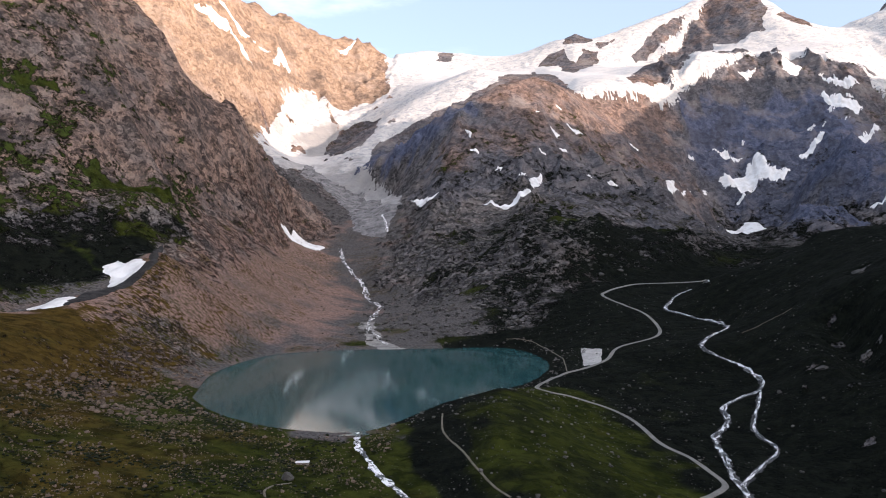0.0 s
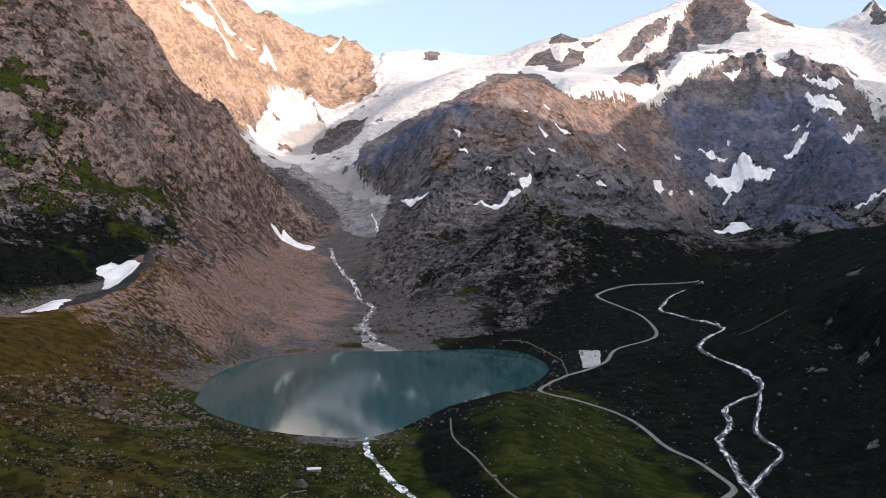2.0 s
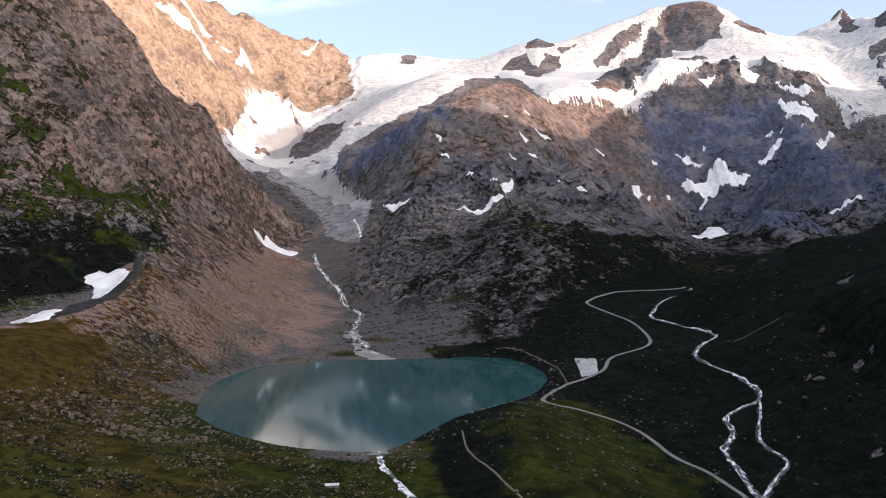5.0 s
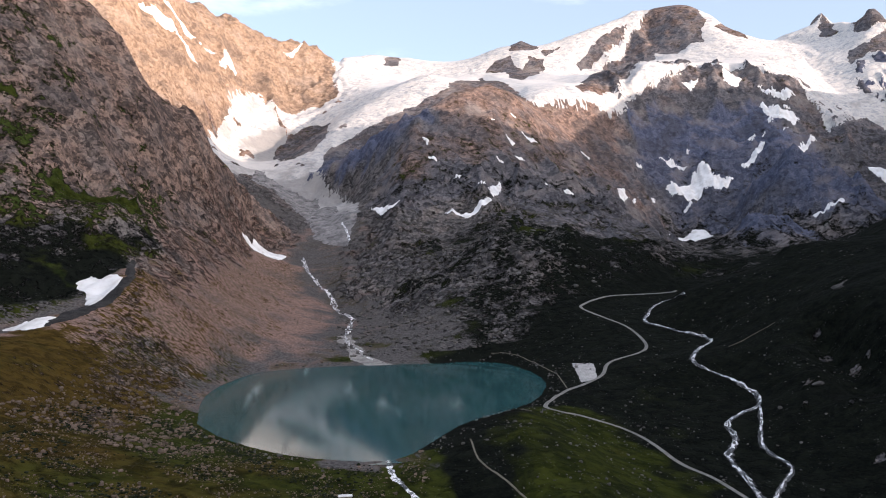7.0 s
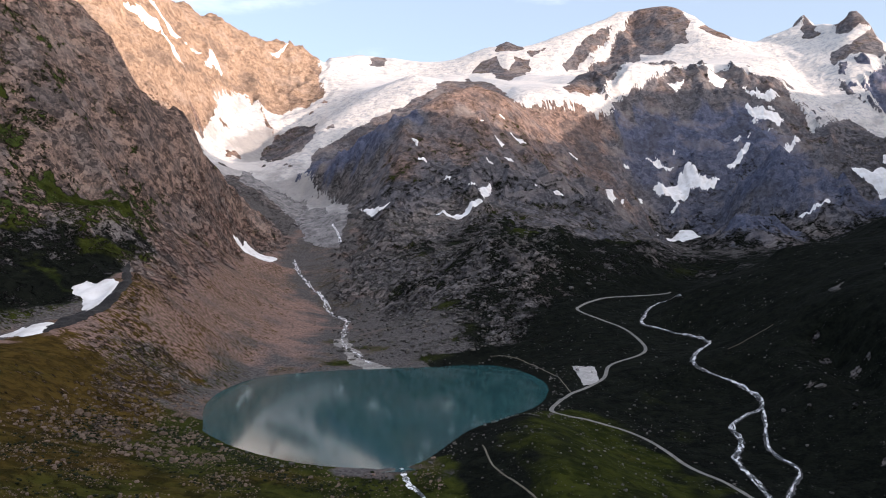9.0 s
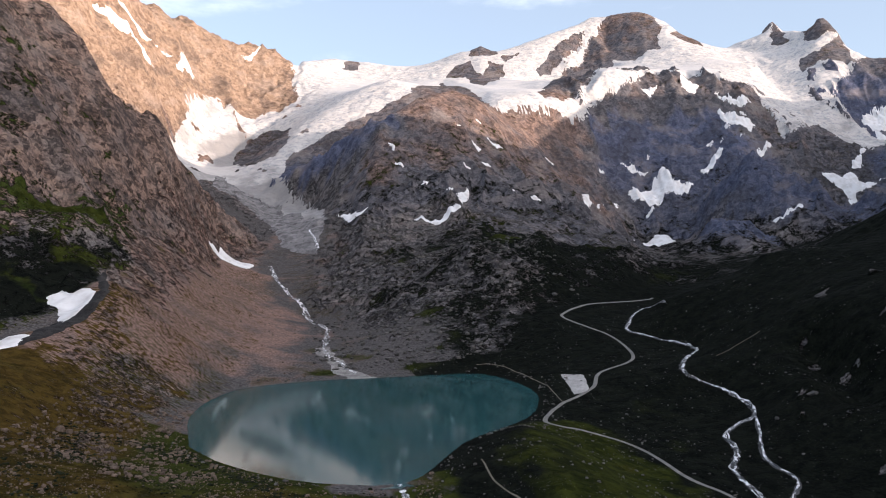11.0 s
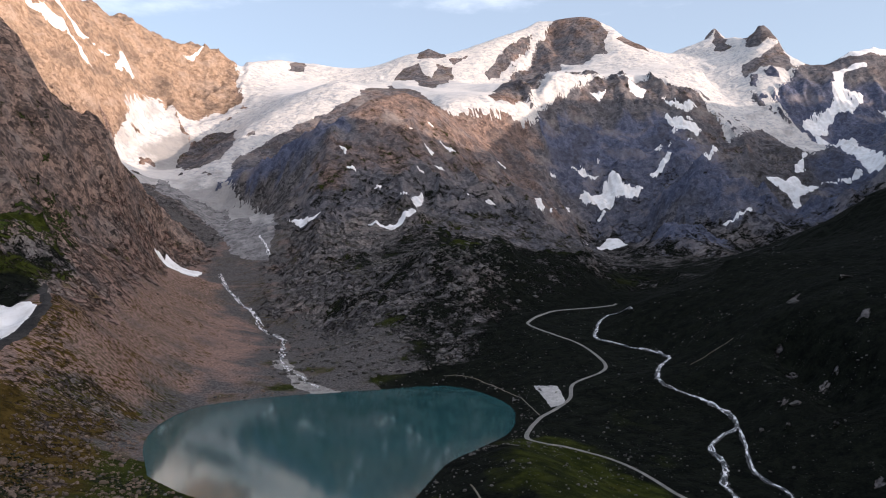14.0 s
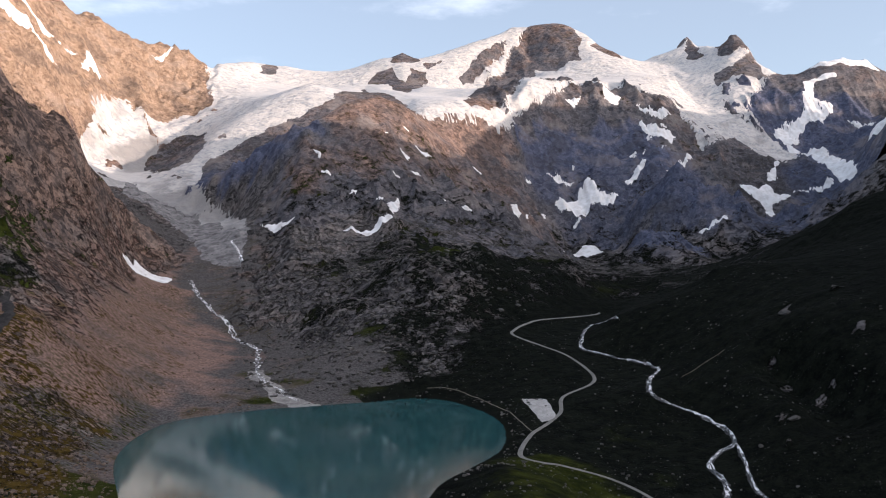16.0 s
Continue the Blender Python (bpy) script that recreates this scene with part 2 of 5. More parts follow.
    "gully": [(2050, 3150, 590), (1925, 3000, 475), (1840, 2850, 330), (1825, 2750, 235)],
    "right_mount": [(2230, 3500, 935), (2310, 3400, 795), (2365, 3200, 625), (2575, 3300, 825), (2670, 3200, 705)],
    "right_mount_foot": [(2140, 3000, 525), (2180, 2850, 415), (1855, 2650, 255), (2010, 2600, 315)],
    "dark_crest": [(429, 1290, 93), (491, 1259, 114), (555, 1265, 133), (581, 1260, 164), (631, 1255, 171), (681, 1250, 173), (800, 1251, 187), (854, 1240, 194)],
    "dark_peak": [(900, 1430, 194), (938, 1440, 222), (980, 1450, 257), (1040, 1450, 292), (1094, 1450, 313), (1250, 1400, 340)],
    "dark_back": [(620, 1480, 110), (800, 1560, 150), (950, 1750, 170), (1300, 1800, 260)],
    "dark_face": [(384, 725, 11), (400, 850, 30), (420, 960, 52), (433, 1030, 58), (440, 1120, 70)],
    "dark_face_up": [(470, 700, 45), (505, 982, 108), (600, 950, 140), (760, 1000, 185)],
    "dark_outcrop": [(460, 930, 43), (449, 860, 20), (421, 790, -2)],
    "dark_right": [(560, 600, 80), (750, 800, 190), (1000, 1000, 320)],
    "near_valley": [(100, 300, -40), (300, 450, -45), (330, 580, -38), (250, 150, -50), (0, 0, -60), (-200, 0, 20)],
    "outer_right": [(700, 400, 200), (500, 100, 120), (500, -400, 150)],
    "outer_left": [(-600, 300, 220), (-500, 0, 200), (-500, -400, 200), (-900, 900, 330), (-1100, 1300, 620), (-1300, 600, 600)],
    "outer_back": [(0, -500, -70), (0, -1000, -80)],
    "sky_back": [(-245, 4380, 1035), (40, 4710, 1085), (455, 4630, 1060), (765, 4530, 1165), (1025, 4545, 1195), (1400, 4665, 1350), (1600, 4705, 1410), (1870, 4570, 1330), (1945, 4315, 1185), (2200, 4365, 1165), (2465, 4375, 1255), (2520, 4160, 1190), (2575, 3955, 1115), (2685, 3755, 940), (2885, 3620, 1025), (3090, 3545, 955)],
    "sky_far": [(-260, 4850, 735), (510, 5095, 760), (1135, 5005, 895), (1760, 5145, 1110), (2145, 4740, 885), (2700, 4780, 955), (2840, 4345, 815), (3185, 3980, 725)],
    "wall_back": [(-1245, 3375, 1390), (-1135, 3625, 1315), (-1000, 3875, 1240), (-795, 4080, 1230), (-535, 4250, 1160), (-360, 4280, 1115), (-290, 4250, 1060)],
    "wall_far": [(-1500, 3500, 900), (-1200, 4200, 900), (-700, 4700, 800)],
    "far_rim": [(-2800, 2200, 700), (-2300, 4200, 500), (-600, 5500, 400), (1500, 5500, 500), (3600, 4800, 400), (4300, 2500, 500)],
    # unseen ridge beyond the right edge, crest heights set to shape the valley's shade
    "unseen_massif": [(1150, -200, 900), (1300, 300, 1050), (1480, 900, 1150), (1640, 1200, 1140), (1720, 1340, 1080), (1800, 1470, 820), (1960, 1750, 780), (2090, 1960, 800), (2180, 2100, 900), (2320, 2330, 1030), (2450, 2500, 1040), (2750, 2750, 980), (3000, 2950, 1000)],
    "massif_foot": [(850, 200, 330), (1050, 700, 420), (1200, 1050, 420), (1450, 1500, 420), (1750, 1850, 440)],
    "massif_back": [(2000, 600, 700), (2600, 1500, 500)],
}
SHORE = [(-254, 803), (-276, 943), (-265, 1057), (-226, 1130), (-119, 1165), (-5, 1168), (69, 1175), (110, 1140), (130, 1060), (130, 979), (98, 879), (53, 820), (7, 773), (-24, 715), (-50, 661), (-76, 642), (-124, 655), (-167, 684), (-216, 738)]

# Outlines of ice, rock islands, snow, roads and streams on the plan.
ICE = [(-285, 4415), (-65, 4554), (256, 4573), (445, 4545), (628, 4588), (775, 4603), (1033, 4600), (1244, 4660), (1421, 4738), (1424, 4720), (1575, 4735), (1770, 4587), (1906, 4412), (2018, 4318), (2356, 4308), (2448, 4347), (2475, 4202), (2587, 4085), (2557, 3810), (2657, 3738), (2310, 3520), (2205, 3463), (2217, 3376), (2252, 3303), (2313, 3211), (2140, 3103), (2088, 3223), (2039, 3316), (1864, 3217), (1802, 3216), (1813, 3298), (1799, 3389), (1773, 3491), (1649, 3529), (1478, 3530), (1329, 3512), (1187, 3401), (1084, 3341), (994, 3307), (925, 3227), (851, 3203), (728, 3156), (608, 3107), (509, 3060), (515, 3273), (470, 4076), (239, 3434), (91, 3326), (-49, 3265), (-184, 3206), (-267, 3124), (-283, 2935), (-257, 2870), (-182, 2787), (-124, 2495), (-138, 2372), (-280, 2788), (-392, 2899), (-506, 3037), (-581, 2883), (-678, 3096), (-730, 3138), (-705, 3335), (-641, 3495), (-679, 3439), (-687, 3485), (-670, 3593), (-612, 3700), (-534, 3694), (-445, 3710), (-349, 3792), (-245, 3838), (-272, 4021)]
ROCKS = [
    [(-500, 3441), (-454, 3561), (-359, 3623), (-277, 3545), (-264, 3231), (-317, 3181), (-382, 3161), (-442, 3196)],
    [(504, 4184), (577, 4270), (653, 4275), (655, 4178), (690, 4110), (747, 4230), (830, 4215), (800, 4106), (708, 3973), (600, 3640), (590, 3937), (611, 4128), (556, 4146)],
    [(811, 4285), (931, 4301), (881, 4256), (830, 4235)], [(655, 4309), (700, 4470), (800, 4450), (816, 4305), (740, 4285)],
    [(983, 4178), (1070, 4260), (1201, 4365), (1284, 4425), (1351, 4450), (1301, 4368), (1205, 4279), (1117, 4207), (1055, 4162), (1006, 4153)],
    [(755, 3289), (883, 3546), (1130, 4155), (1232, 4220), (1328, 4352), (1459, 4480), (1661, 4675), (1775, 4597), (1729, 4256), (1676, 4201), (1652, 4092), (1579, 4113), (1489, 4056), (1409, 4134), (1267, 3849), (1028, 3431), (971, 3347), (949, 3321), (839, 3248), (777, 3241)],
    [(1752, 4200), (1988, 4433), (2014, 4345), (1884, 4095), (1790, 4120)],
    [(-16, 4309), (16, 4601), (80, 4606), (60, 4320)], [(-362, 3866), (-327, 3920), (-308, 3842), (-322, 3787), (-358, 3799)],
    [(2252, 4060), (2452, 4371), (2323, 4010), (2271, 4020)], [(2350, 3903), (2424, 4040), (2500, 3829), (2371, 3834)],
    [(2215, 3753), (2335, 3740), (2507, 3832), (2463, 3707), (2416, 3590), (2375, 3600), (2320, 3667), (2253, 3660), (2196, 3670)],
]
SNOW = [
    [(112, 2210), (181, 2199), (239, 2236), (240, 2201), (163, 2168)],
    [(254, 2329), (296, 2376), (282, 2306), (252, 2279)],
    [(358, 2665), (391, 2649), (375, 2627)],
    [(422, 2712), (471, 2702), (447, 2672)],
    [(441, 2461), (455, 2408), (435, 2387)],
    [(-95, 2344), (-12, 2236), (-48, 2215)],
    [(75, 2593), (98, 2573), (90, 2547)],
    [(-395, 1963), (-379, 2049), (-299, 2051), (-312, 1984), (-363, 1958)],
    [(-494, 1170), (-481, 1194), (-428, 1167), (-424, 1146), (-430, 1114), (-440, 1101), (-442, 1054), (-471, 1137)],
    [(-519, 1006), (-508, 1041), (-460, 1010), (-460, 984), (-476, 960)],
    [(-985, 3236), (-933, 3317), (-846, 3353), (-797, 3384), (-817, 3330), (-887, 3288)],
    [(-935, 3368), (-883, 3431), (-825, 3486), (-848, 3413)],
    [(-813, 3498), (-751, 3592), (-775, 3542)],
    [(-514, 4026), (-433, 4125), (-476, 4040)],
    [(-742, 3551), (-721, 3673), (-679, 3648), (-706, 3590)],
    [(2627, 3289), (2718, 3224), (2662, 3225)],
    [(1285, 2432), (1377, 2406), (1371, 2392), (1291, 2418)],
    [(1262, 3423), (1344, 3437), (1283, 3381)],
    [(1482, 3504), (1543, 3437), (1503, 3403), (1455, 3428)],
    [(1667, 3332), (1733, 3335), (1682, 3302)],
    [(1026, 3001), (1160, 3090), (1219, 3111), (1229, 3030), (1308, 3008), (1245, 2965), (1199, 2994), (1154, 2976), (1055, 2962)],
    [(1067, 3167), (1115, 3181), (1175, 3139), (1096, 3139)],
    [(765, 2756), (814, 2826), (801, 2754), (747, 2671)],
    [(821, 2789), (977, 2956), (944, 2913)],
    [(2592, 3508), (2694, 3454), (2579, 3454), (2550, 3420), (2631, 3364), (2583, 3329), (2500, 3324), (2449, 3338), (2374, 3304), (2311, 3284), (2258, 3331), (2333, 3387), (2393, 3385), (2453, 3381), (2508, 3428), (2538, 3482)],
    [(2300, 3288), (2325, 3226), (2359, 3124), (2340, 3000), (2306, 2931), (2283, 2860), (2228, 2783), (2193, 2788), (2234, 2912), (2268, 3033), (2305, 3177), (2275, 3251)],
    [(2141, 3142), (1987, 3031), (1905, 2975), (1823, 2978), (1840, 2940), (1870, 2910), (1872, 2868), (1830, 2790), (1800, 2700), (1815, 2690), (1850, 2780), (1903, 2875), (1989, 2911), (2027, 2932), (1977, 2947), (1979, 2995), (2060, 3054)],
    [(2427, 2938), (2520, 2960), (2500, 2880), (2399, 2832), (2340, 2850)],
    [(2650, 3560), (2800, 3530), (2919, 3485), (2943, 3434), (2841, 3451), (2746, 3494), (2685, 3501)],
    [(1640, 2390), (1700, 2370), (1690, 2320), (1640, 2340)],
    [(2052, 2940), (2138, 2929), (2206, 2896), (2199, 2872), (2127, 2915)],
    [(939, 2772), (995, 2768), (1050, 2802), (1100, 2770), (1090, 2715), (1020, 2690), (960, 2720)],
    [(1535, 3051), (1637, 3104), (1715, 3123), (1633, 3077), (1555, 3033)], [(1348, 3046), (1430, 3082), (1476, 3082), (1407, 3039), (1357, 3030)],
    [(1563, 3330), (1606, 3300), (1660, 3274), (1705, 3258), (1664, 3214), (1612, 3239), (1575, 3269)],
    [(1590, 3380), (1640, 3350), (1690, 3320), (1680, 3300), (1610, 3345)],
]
ROAD = [(178, 560), (194, 577), (207, 596), (205, 621), (199, 655), (185, 690), (181, 732), (174, 767), (157, 792), (126, 806), (107, 807), (95, 819), (102, 848), (136, 908), (177, 956), (200, 983), (224, 1032), (271, 1060), (292, 1089), (301, 1137), (300, 1204), (279, 1261), (261, 1315), (270, 1340), (304, 1375), (352, 1409), (477, 1460)]
RIVER = [(216, 572), (219, 596), (220, 615), (230, 657), (236, 697), (246, 730), (271, 768), (280, 806), (304, 828), (327, 834), (340, 859), (346, 898), (341, 944), (323, 960), (312, 978), (352, 1051), (386, 1091), (378, 1171), (342, 1232), (368, 1292), (424, 1372), (422, 1278)]
BRANCH = [(219, 596), (252, 643), (285, 687), (283, 722), (289, 752), (311, 796), (328, 833)]
PATHS = [
    [(-2, 668), (-1, 618), (13, 573), (26, 527), (40, 492)],
    [(92, 1194), (129, 1157), (149, 1040), (146, 972), (140, 918)],
    [(-109, 485), (-112, 497), (-108, 511), (-100, 521)],
    [(375, 1014), (413, 1023), (443, 1025)],
]
LOT = [(180, 1060), (204, 1038), (187, 961), (165, 953)]
STREAM = [(-260, 2043), (-237, 1935), (-209, 1869), (-177, 1776), (-157, 1689), (-125, 1569), (-131, 1376), (-106, 1255), (-84, 1192)]
FALL = [(-169, 2266), (-156, 2183), (-144, 2097)]
OUTFLOW = [(-70, 647), (-67, 613), (-53, 574), (-38, 545), (-25, 520)]
DARK_BANK = [(-521, 1002), (-466, 969), (-442, 1008), (-427, 1057), (-416, 1108), (-412, 1157), (-455, 1311), (-457, 1272), (-426, 1166), (-437, 1143), (-440, 1101), (-464, 1092), (-462, 1004), (-478, 980)]
DELTA_FAN = [(-146, 1400), (-124, 1404), (-108, 1300), (-88, 1215), (-54, 1164), (-92, 1154), (-120, 1225)]
GREENS = [
    [(-640, 1400), (-605, 1440), (-560, 1480), (-520, 1490), (-497, 1465), (-520, 1420), (-580, 1395)],
    [(264, 2071), (298, 2102), (273, 1681), (246, 1619), (217, 1656)],
    [(-591, 1231), (-527, 1202), (-477, 1163), (-494, 1136), (-546, 1162)],
    [(-780, 1426), (-747, 1449), (-706, 1478), (-730, 1444), (-774, 1414)],
]
OUTCROPS = [(529, 1024, 22), (445, 912, 20), (380, 747, 16), (383, 833, 15), (458, 953, 14), (455, 860, 20), (354, 784, 9), (349, 661, 14), (600, 1000, 24), (520, 880, 18), (430, 700, 18), (640, 1130, 22)]   # x, y, half width of bare rock on the shaded hill
CAVE = [(-146, 2339), (-140, 2408), (-116, 2330), (-110, 2276), (-130, 2281)]
SLABS = [(-536, 3166), (-387, 2956), (-292, 2883), (-177, 2694), (-118, 2405), (-124, 2269), (-144, 2182), (-150, 2073), (-204, 2114), (-239, 2170), (-278, 2432), (-349, 2658), (-430, 2812), (-507, 2884)]
QUIET = [(ROAD, 3), (RIVER, 4), (BRANCH, 4), (OUTFLOW, 4), (STREAM, 4)]
HUT = (-101, 568, 4)
CARS = [(184, 1050, 20), (181, 1041, 15), (179, 1032, 12), (198, 1036, -35), (193, 1041, -35), (177, 1021, 10)]
BOULDERS = [(-356, 771, 5.0, 1, "large pale reddish boulder at the foot of the grassy slope", 1), (-349, 774, 4.0, 1, "large split boulder beside another on talus", 2),
            (-104, 529, 5.2, 0, "large pointed grey boulder on the meadow near shed", 3), (519, 1005, 9.0, 0, "pale rock outcrop on the dark hillside", 4),
            (384, 818, 7.0, 0, "grey rock outcrop on dark turf hillside", 5), (335, 804, 3.0, 0, "grey boulder on the river bank", 6)]
SPIRES = [(2388, 4264, 62, 70), (2340, 4280, 26, 60), (2425, 3900, 50, 55), (2480, 3880, 52, 70), (40, 4582, 16, 60), (730, 4400, 14, 60)]   # x, y, height, half width of rock horns

# line: landform, roughness, green, brown, scree (0 to 1)
KINDS = {
    "outflow": ("meadow", .15, .9, 0.45, .1), "meadow": ("meadow", .25, 0.95, 0.55, .2), "meadow_low": ("meadow", .2, .9, 0.42, .1),
    # the knoll's shaded side is put into its cover: west dark, east green
    "knoll_crest": ("knoll", .15, 1.3, .2, 0), "knoll_top": ("knoll", .15, 1.3, .34, 0), "knoll_edge": ("knoll", .15, 1.3, .3, 0), "knoll_west": ("knoll", .15, 1.3, .0, 0), "knoll_east": ("knoll", .15, 1.3, .42, 0),
    # valley and dark_hill: brown near 0 puts their shade into near-black turf
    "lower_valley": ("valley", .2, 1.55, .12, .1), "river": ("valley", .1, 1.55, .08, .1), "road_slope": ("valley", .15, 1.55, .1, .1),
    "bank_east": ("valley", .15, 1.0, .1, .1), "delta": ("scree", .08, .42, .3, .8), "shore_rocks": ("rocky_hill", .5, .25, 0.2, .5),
    "mid_slope": ("rocky_hill", .7, .50, 0.05, .2), "knob_crest": ("rocky_hill", .65, .6, 0.15, 0), "knob_face": ("rocky_hill", .6, .72, 0.06, 0),
    "knob_back": ("basin", .5, 0.5, .1, .2), "slab_slope": ("slabs", .7, .15, 0.2, .35), "stream": ("scree", .3, .05, 0.3, .75),
    "scree_foot": ("scree", .2, .2, .7, .9), "scree_mid": ("scree", .25, .1, .8, .9), "flank_foot": ("flank", .5, .2, .7, .5),
    "left_edge": ("flank", .8, .2, .75, .1), "left_up": ("flank", .8, .2, .75, .1), "left_face": ("flank", .9, .50, .64, .05),
    "left_face2": ("flank", .9, .54, .60, .05), "left_face3": ("flank", .9, .46, .66, .05), "left_back": ("slabs", .5, .1, 0.3, 0.8),
    "flank_heath": ("flank", .9, .5, .1, 0),
    "left_back_up": ("flank", .8, .1, .6, .2), "moraine_crest": ("moraine", .1, .45, .8, .6), "moraine_trough": ("moraine", .12, .3, .4, .7),
    "trough_back": ("flank", .6, .85, .05, .1), "grass_slope": ("grass_slope", .15, 1.0, .7, .15), "grass_slope_low": ("meadow", .3, 0.75, 0.75, 0.25),
    "grass_slope_left": ("grass_slope", .2, .9, .6, 0), "left_near": ("meadow", .25, 0.95, 0.6, .1),
    "tongue": ("slabs", .5, 0, .1, 0.3), "tongue_left": ("slabs", .55, 0, 0.2, 0.35), "tongue_up": ("wall", .3, 0, .3, .4),
    "island": ("wall", .5, 0, .35, 0), "icefall": ("wall", .4, 0, .3, 0),
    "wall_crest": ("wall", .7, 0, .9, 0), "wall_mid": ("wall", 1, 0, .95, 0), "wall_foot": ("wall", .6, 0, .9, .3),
    "skyline_a": ("peak", .12, 0, 0.4, 0), "peak_crest": ("peak", .2, 0, 0.55, 0), "peak_foot": ("peak", .4, 0, 0.2, 0), "peak_rib": ("peak", .7, 0, 0.45, 0),
    "skyline_b": ("peak", .4, 0, .3, 0), "skyline_c": ("peak", .6, 0, .3, 0), "ice_mid": ("peak", .12, 0, .3, 0), "plateau": ("peak", .1, 0, .3, 0), "plateau_b": ("peak", .1, 0, .3, 0), "lip": ("hump", .3, 0, .7, 0),
    # light put into the cover: hump_west blue as shaded side, hump_crest brown as lit top
    "lip_foot": ("hump", .4, 0, 0.72, 0), "hump_crest": ("hump", .4, .05, .72, 0), "hump_west": ("hump", .7, .05, -.25, 0), "hump_face": ("hump", .6, .25, .55, .1),
    "hump_low": ("hump", .8, .3, .05, .2), "hump_back": ("hump", .5, 0, .4, 0), "gorge": ("hump", .7, .05, 0.45, .1),
    "hump_foot": ("hump", .6, .25, 0.2, .3), "basin": ("basin", .5, 0.45, 0.0, .3), "dome_crest": ("dome", .8, .15, 0.3, 0),
    # negative brown puts blue shade and haze into dome and right mountain
    "dome_face": ("dome", 1, .1, -.3, 0), "dome_foot": ("dome", .8, .15, -.15, .2), "dome_low": ("dome", .8, .2, -.1, .2),
    "dome_back": ("peak", .12, 0, .3, 0), "round_hill": ("dome", .9, .15, -.2, .1), "round_face": ("dome", .8, .2, -.2, .1),
    "icefall_b": ("peak", .4, 0, .3, 0), "gully": ("right", .6, 0, .1, .4), "right_mount": ("right", .9, 0, -.3, 0),
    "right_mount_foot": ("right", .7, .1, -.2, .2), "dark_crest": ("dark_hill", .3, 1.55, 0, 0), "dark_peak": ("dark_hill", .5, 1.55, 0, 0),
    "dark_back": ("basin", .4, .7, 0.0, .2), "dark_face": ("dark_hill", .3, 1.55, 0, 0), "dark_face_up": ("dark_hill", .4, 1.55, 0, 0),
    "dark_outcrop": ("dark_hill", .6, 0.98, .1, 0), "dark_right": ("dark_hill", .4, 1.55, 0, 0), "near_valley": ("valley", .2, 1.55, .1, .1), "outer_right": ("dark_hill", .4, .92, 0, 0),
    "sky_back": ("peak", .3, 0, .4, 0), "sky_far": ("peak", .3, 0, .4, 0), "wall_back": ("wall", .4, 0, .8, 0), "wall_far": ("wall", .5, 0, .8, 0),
    "far_rim": ("peak", .6, 0, .4, 0), "unseen_massif": ("dark_hill", .7, .2, .3, 0), "massif_foot": ("dark_hill", .6, .92, 0, 0),
    "massif_back": ("dark_hill", .6, .4, .3, 0),
    "outer_left": ("grass_slope", .4, .6, .5, .1), "outer_back": ("valley", .2, .8, .2, 0),
}
SHORE = [tuple(p) for p in curve_through(SHORE + SHORE[:1], 14.0)[:-1]]
pts, tags, forms = [], [], []
for line_name, line in LINES.items():
    p = resample(line, 35 if max(q[1] for q in line) < 1500 else 70)
    form, *tag = KINDS[line_name]
    pts.append(p)
    tags += [tag] * len(p)
    forms += [form] * len(p)
ring = resample([(*q, 0.3) for q in SHORE + SHORE[:1]], 30)[:-1]
mid = np.array(SHORE, float).mean(0)
bed = np.array([(*(mid + (np.array(q) - mid) * 0.8), -6.0) for q in SHORE[::5]])
pts += [ring, bed]
tags += [(.1, .95, .40, .3) if p[1] < 860 and p[0] < -120 else (.05, 1.1, .12, .1) if p[1] < .42 * (p[0] + 254) + 560 + 900 * (p[0] > 10) + 200 * (p[0] > -40) else (.05, .3, .4, .7) for p in np.concatenate([ring, bed])]
forms += ["valley"] * (len(ring) + len(bed))
PTS, TAGS = np.concatenate(pts), np.array(tags)
FORMS = sorted(set(forms))
FORM = np.array([FORMS.index(f) for f in forms])
n = len(PTS)
A = np.zeros((n + 3, n + 3))
A[:n, :n] = np.hypot(PTS[:, None, 0] - PTS[None, :, 0], PTS[:, None, 1] - PTS[None, :, 1]) - 3 * np.eye(n)
A[:n, n], A[:n, n + 1:] = 1, PTS[:, :2] / 1000
A[n:, :n] = A[:n, n:].T
WEIGHT = np.linalg.solve(A, np.r_[PTS[:, 2], 0, 0, 0])
PTS32, TAGS32, WEIGHT32 = PTS.astype(np.float32), TAGS.astype(np.float32), WEIGHT[:n].astype(np.float32)


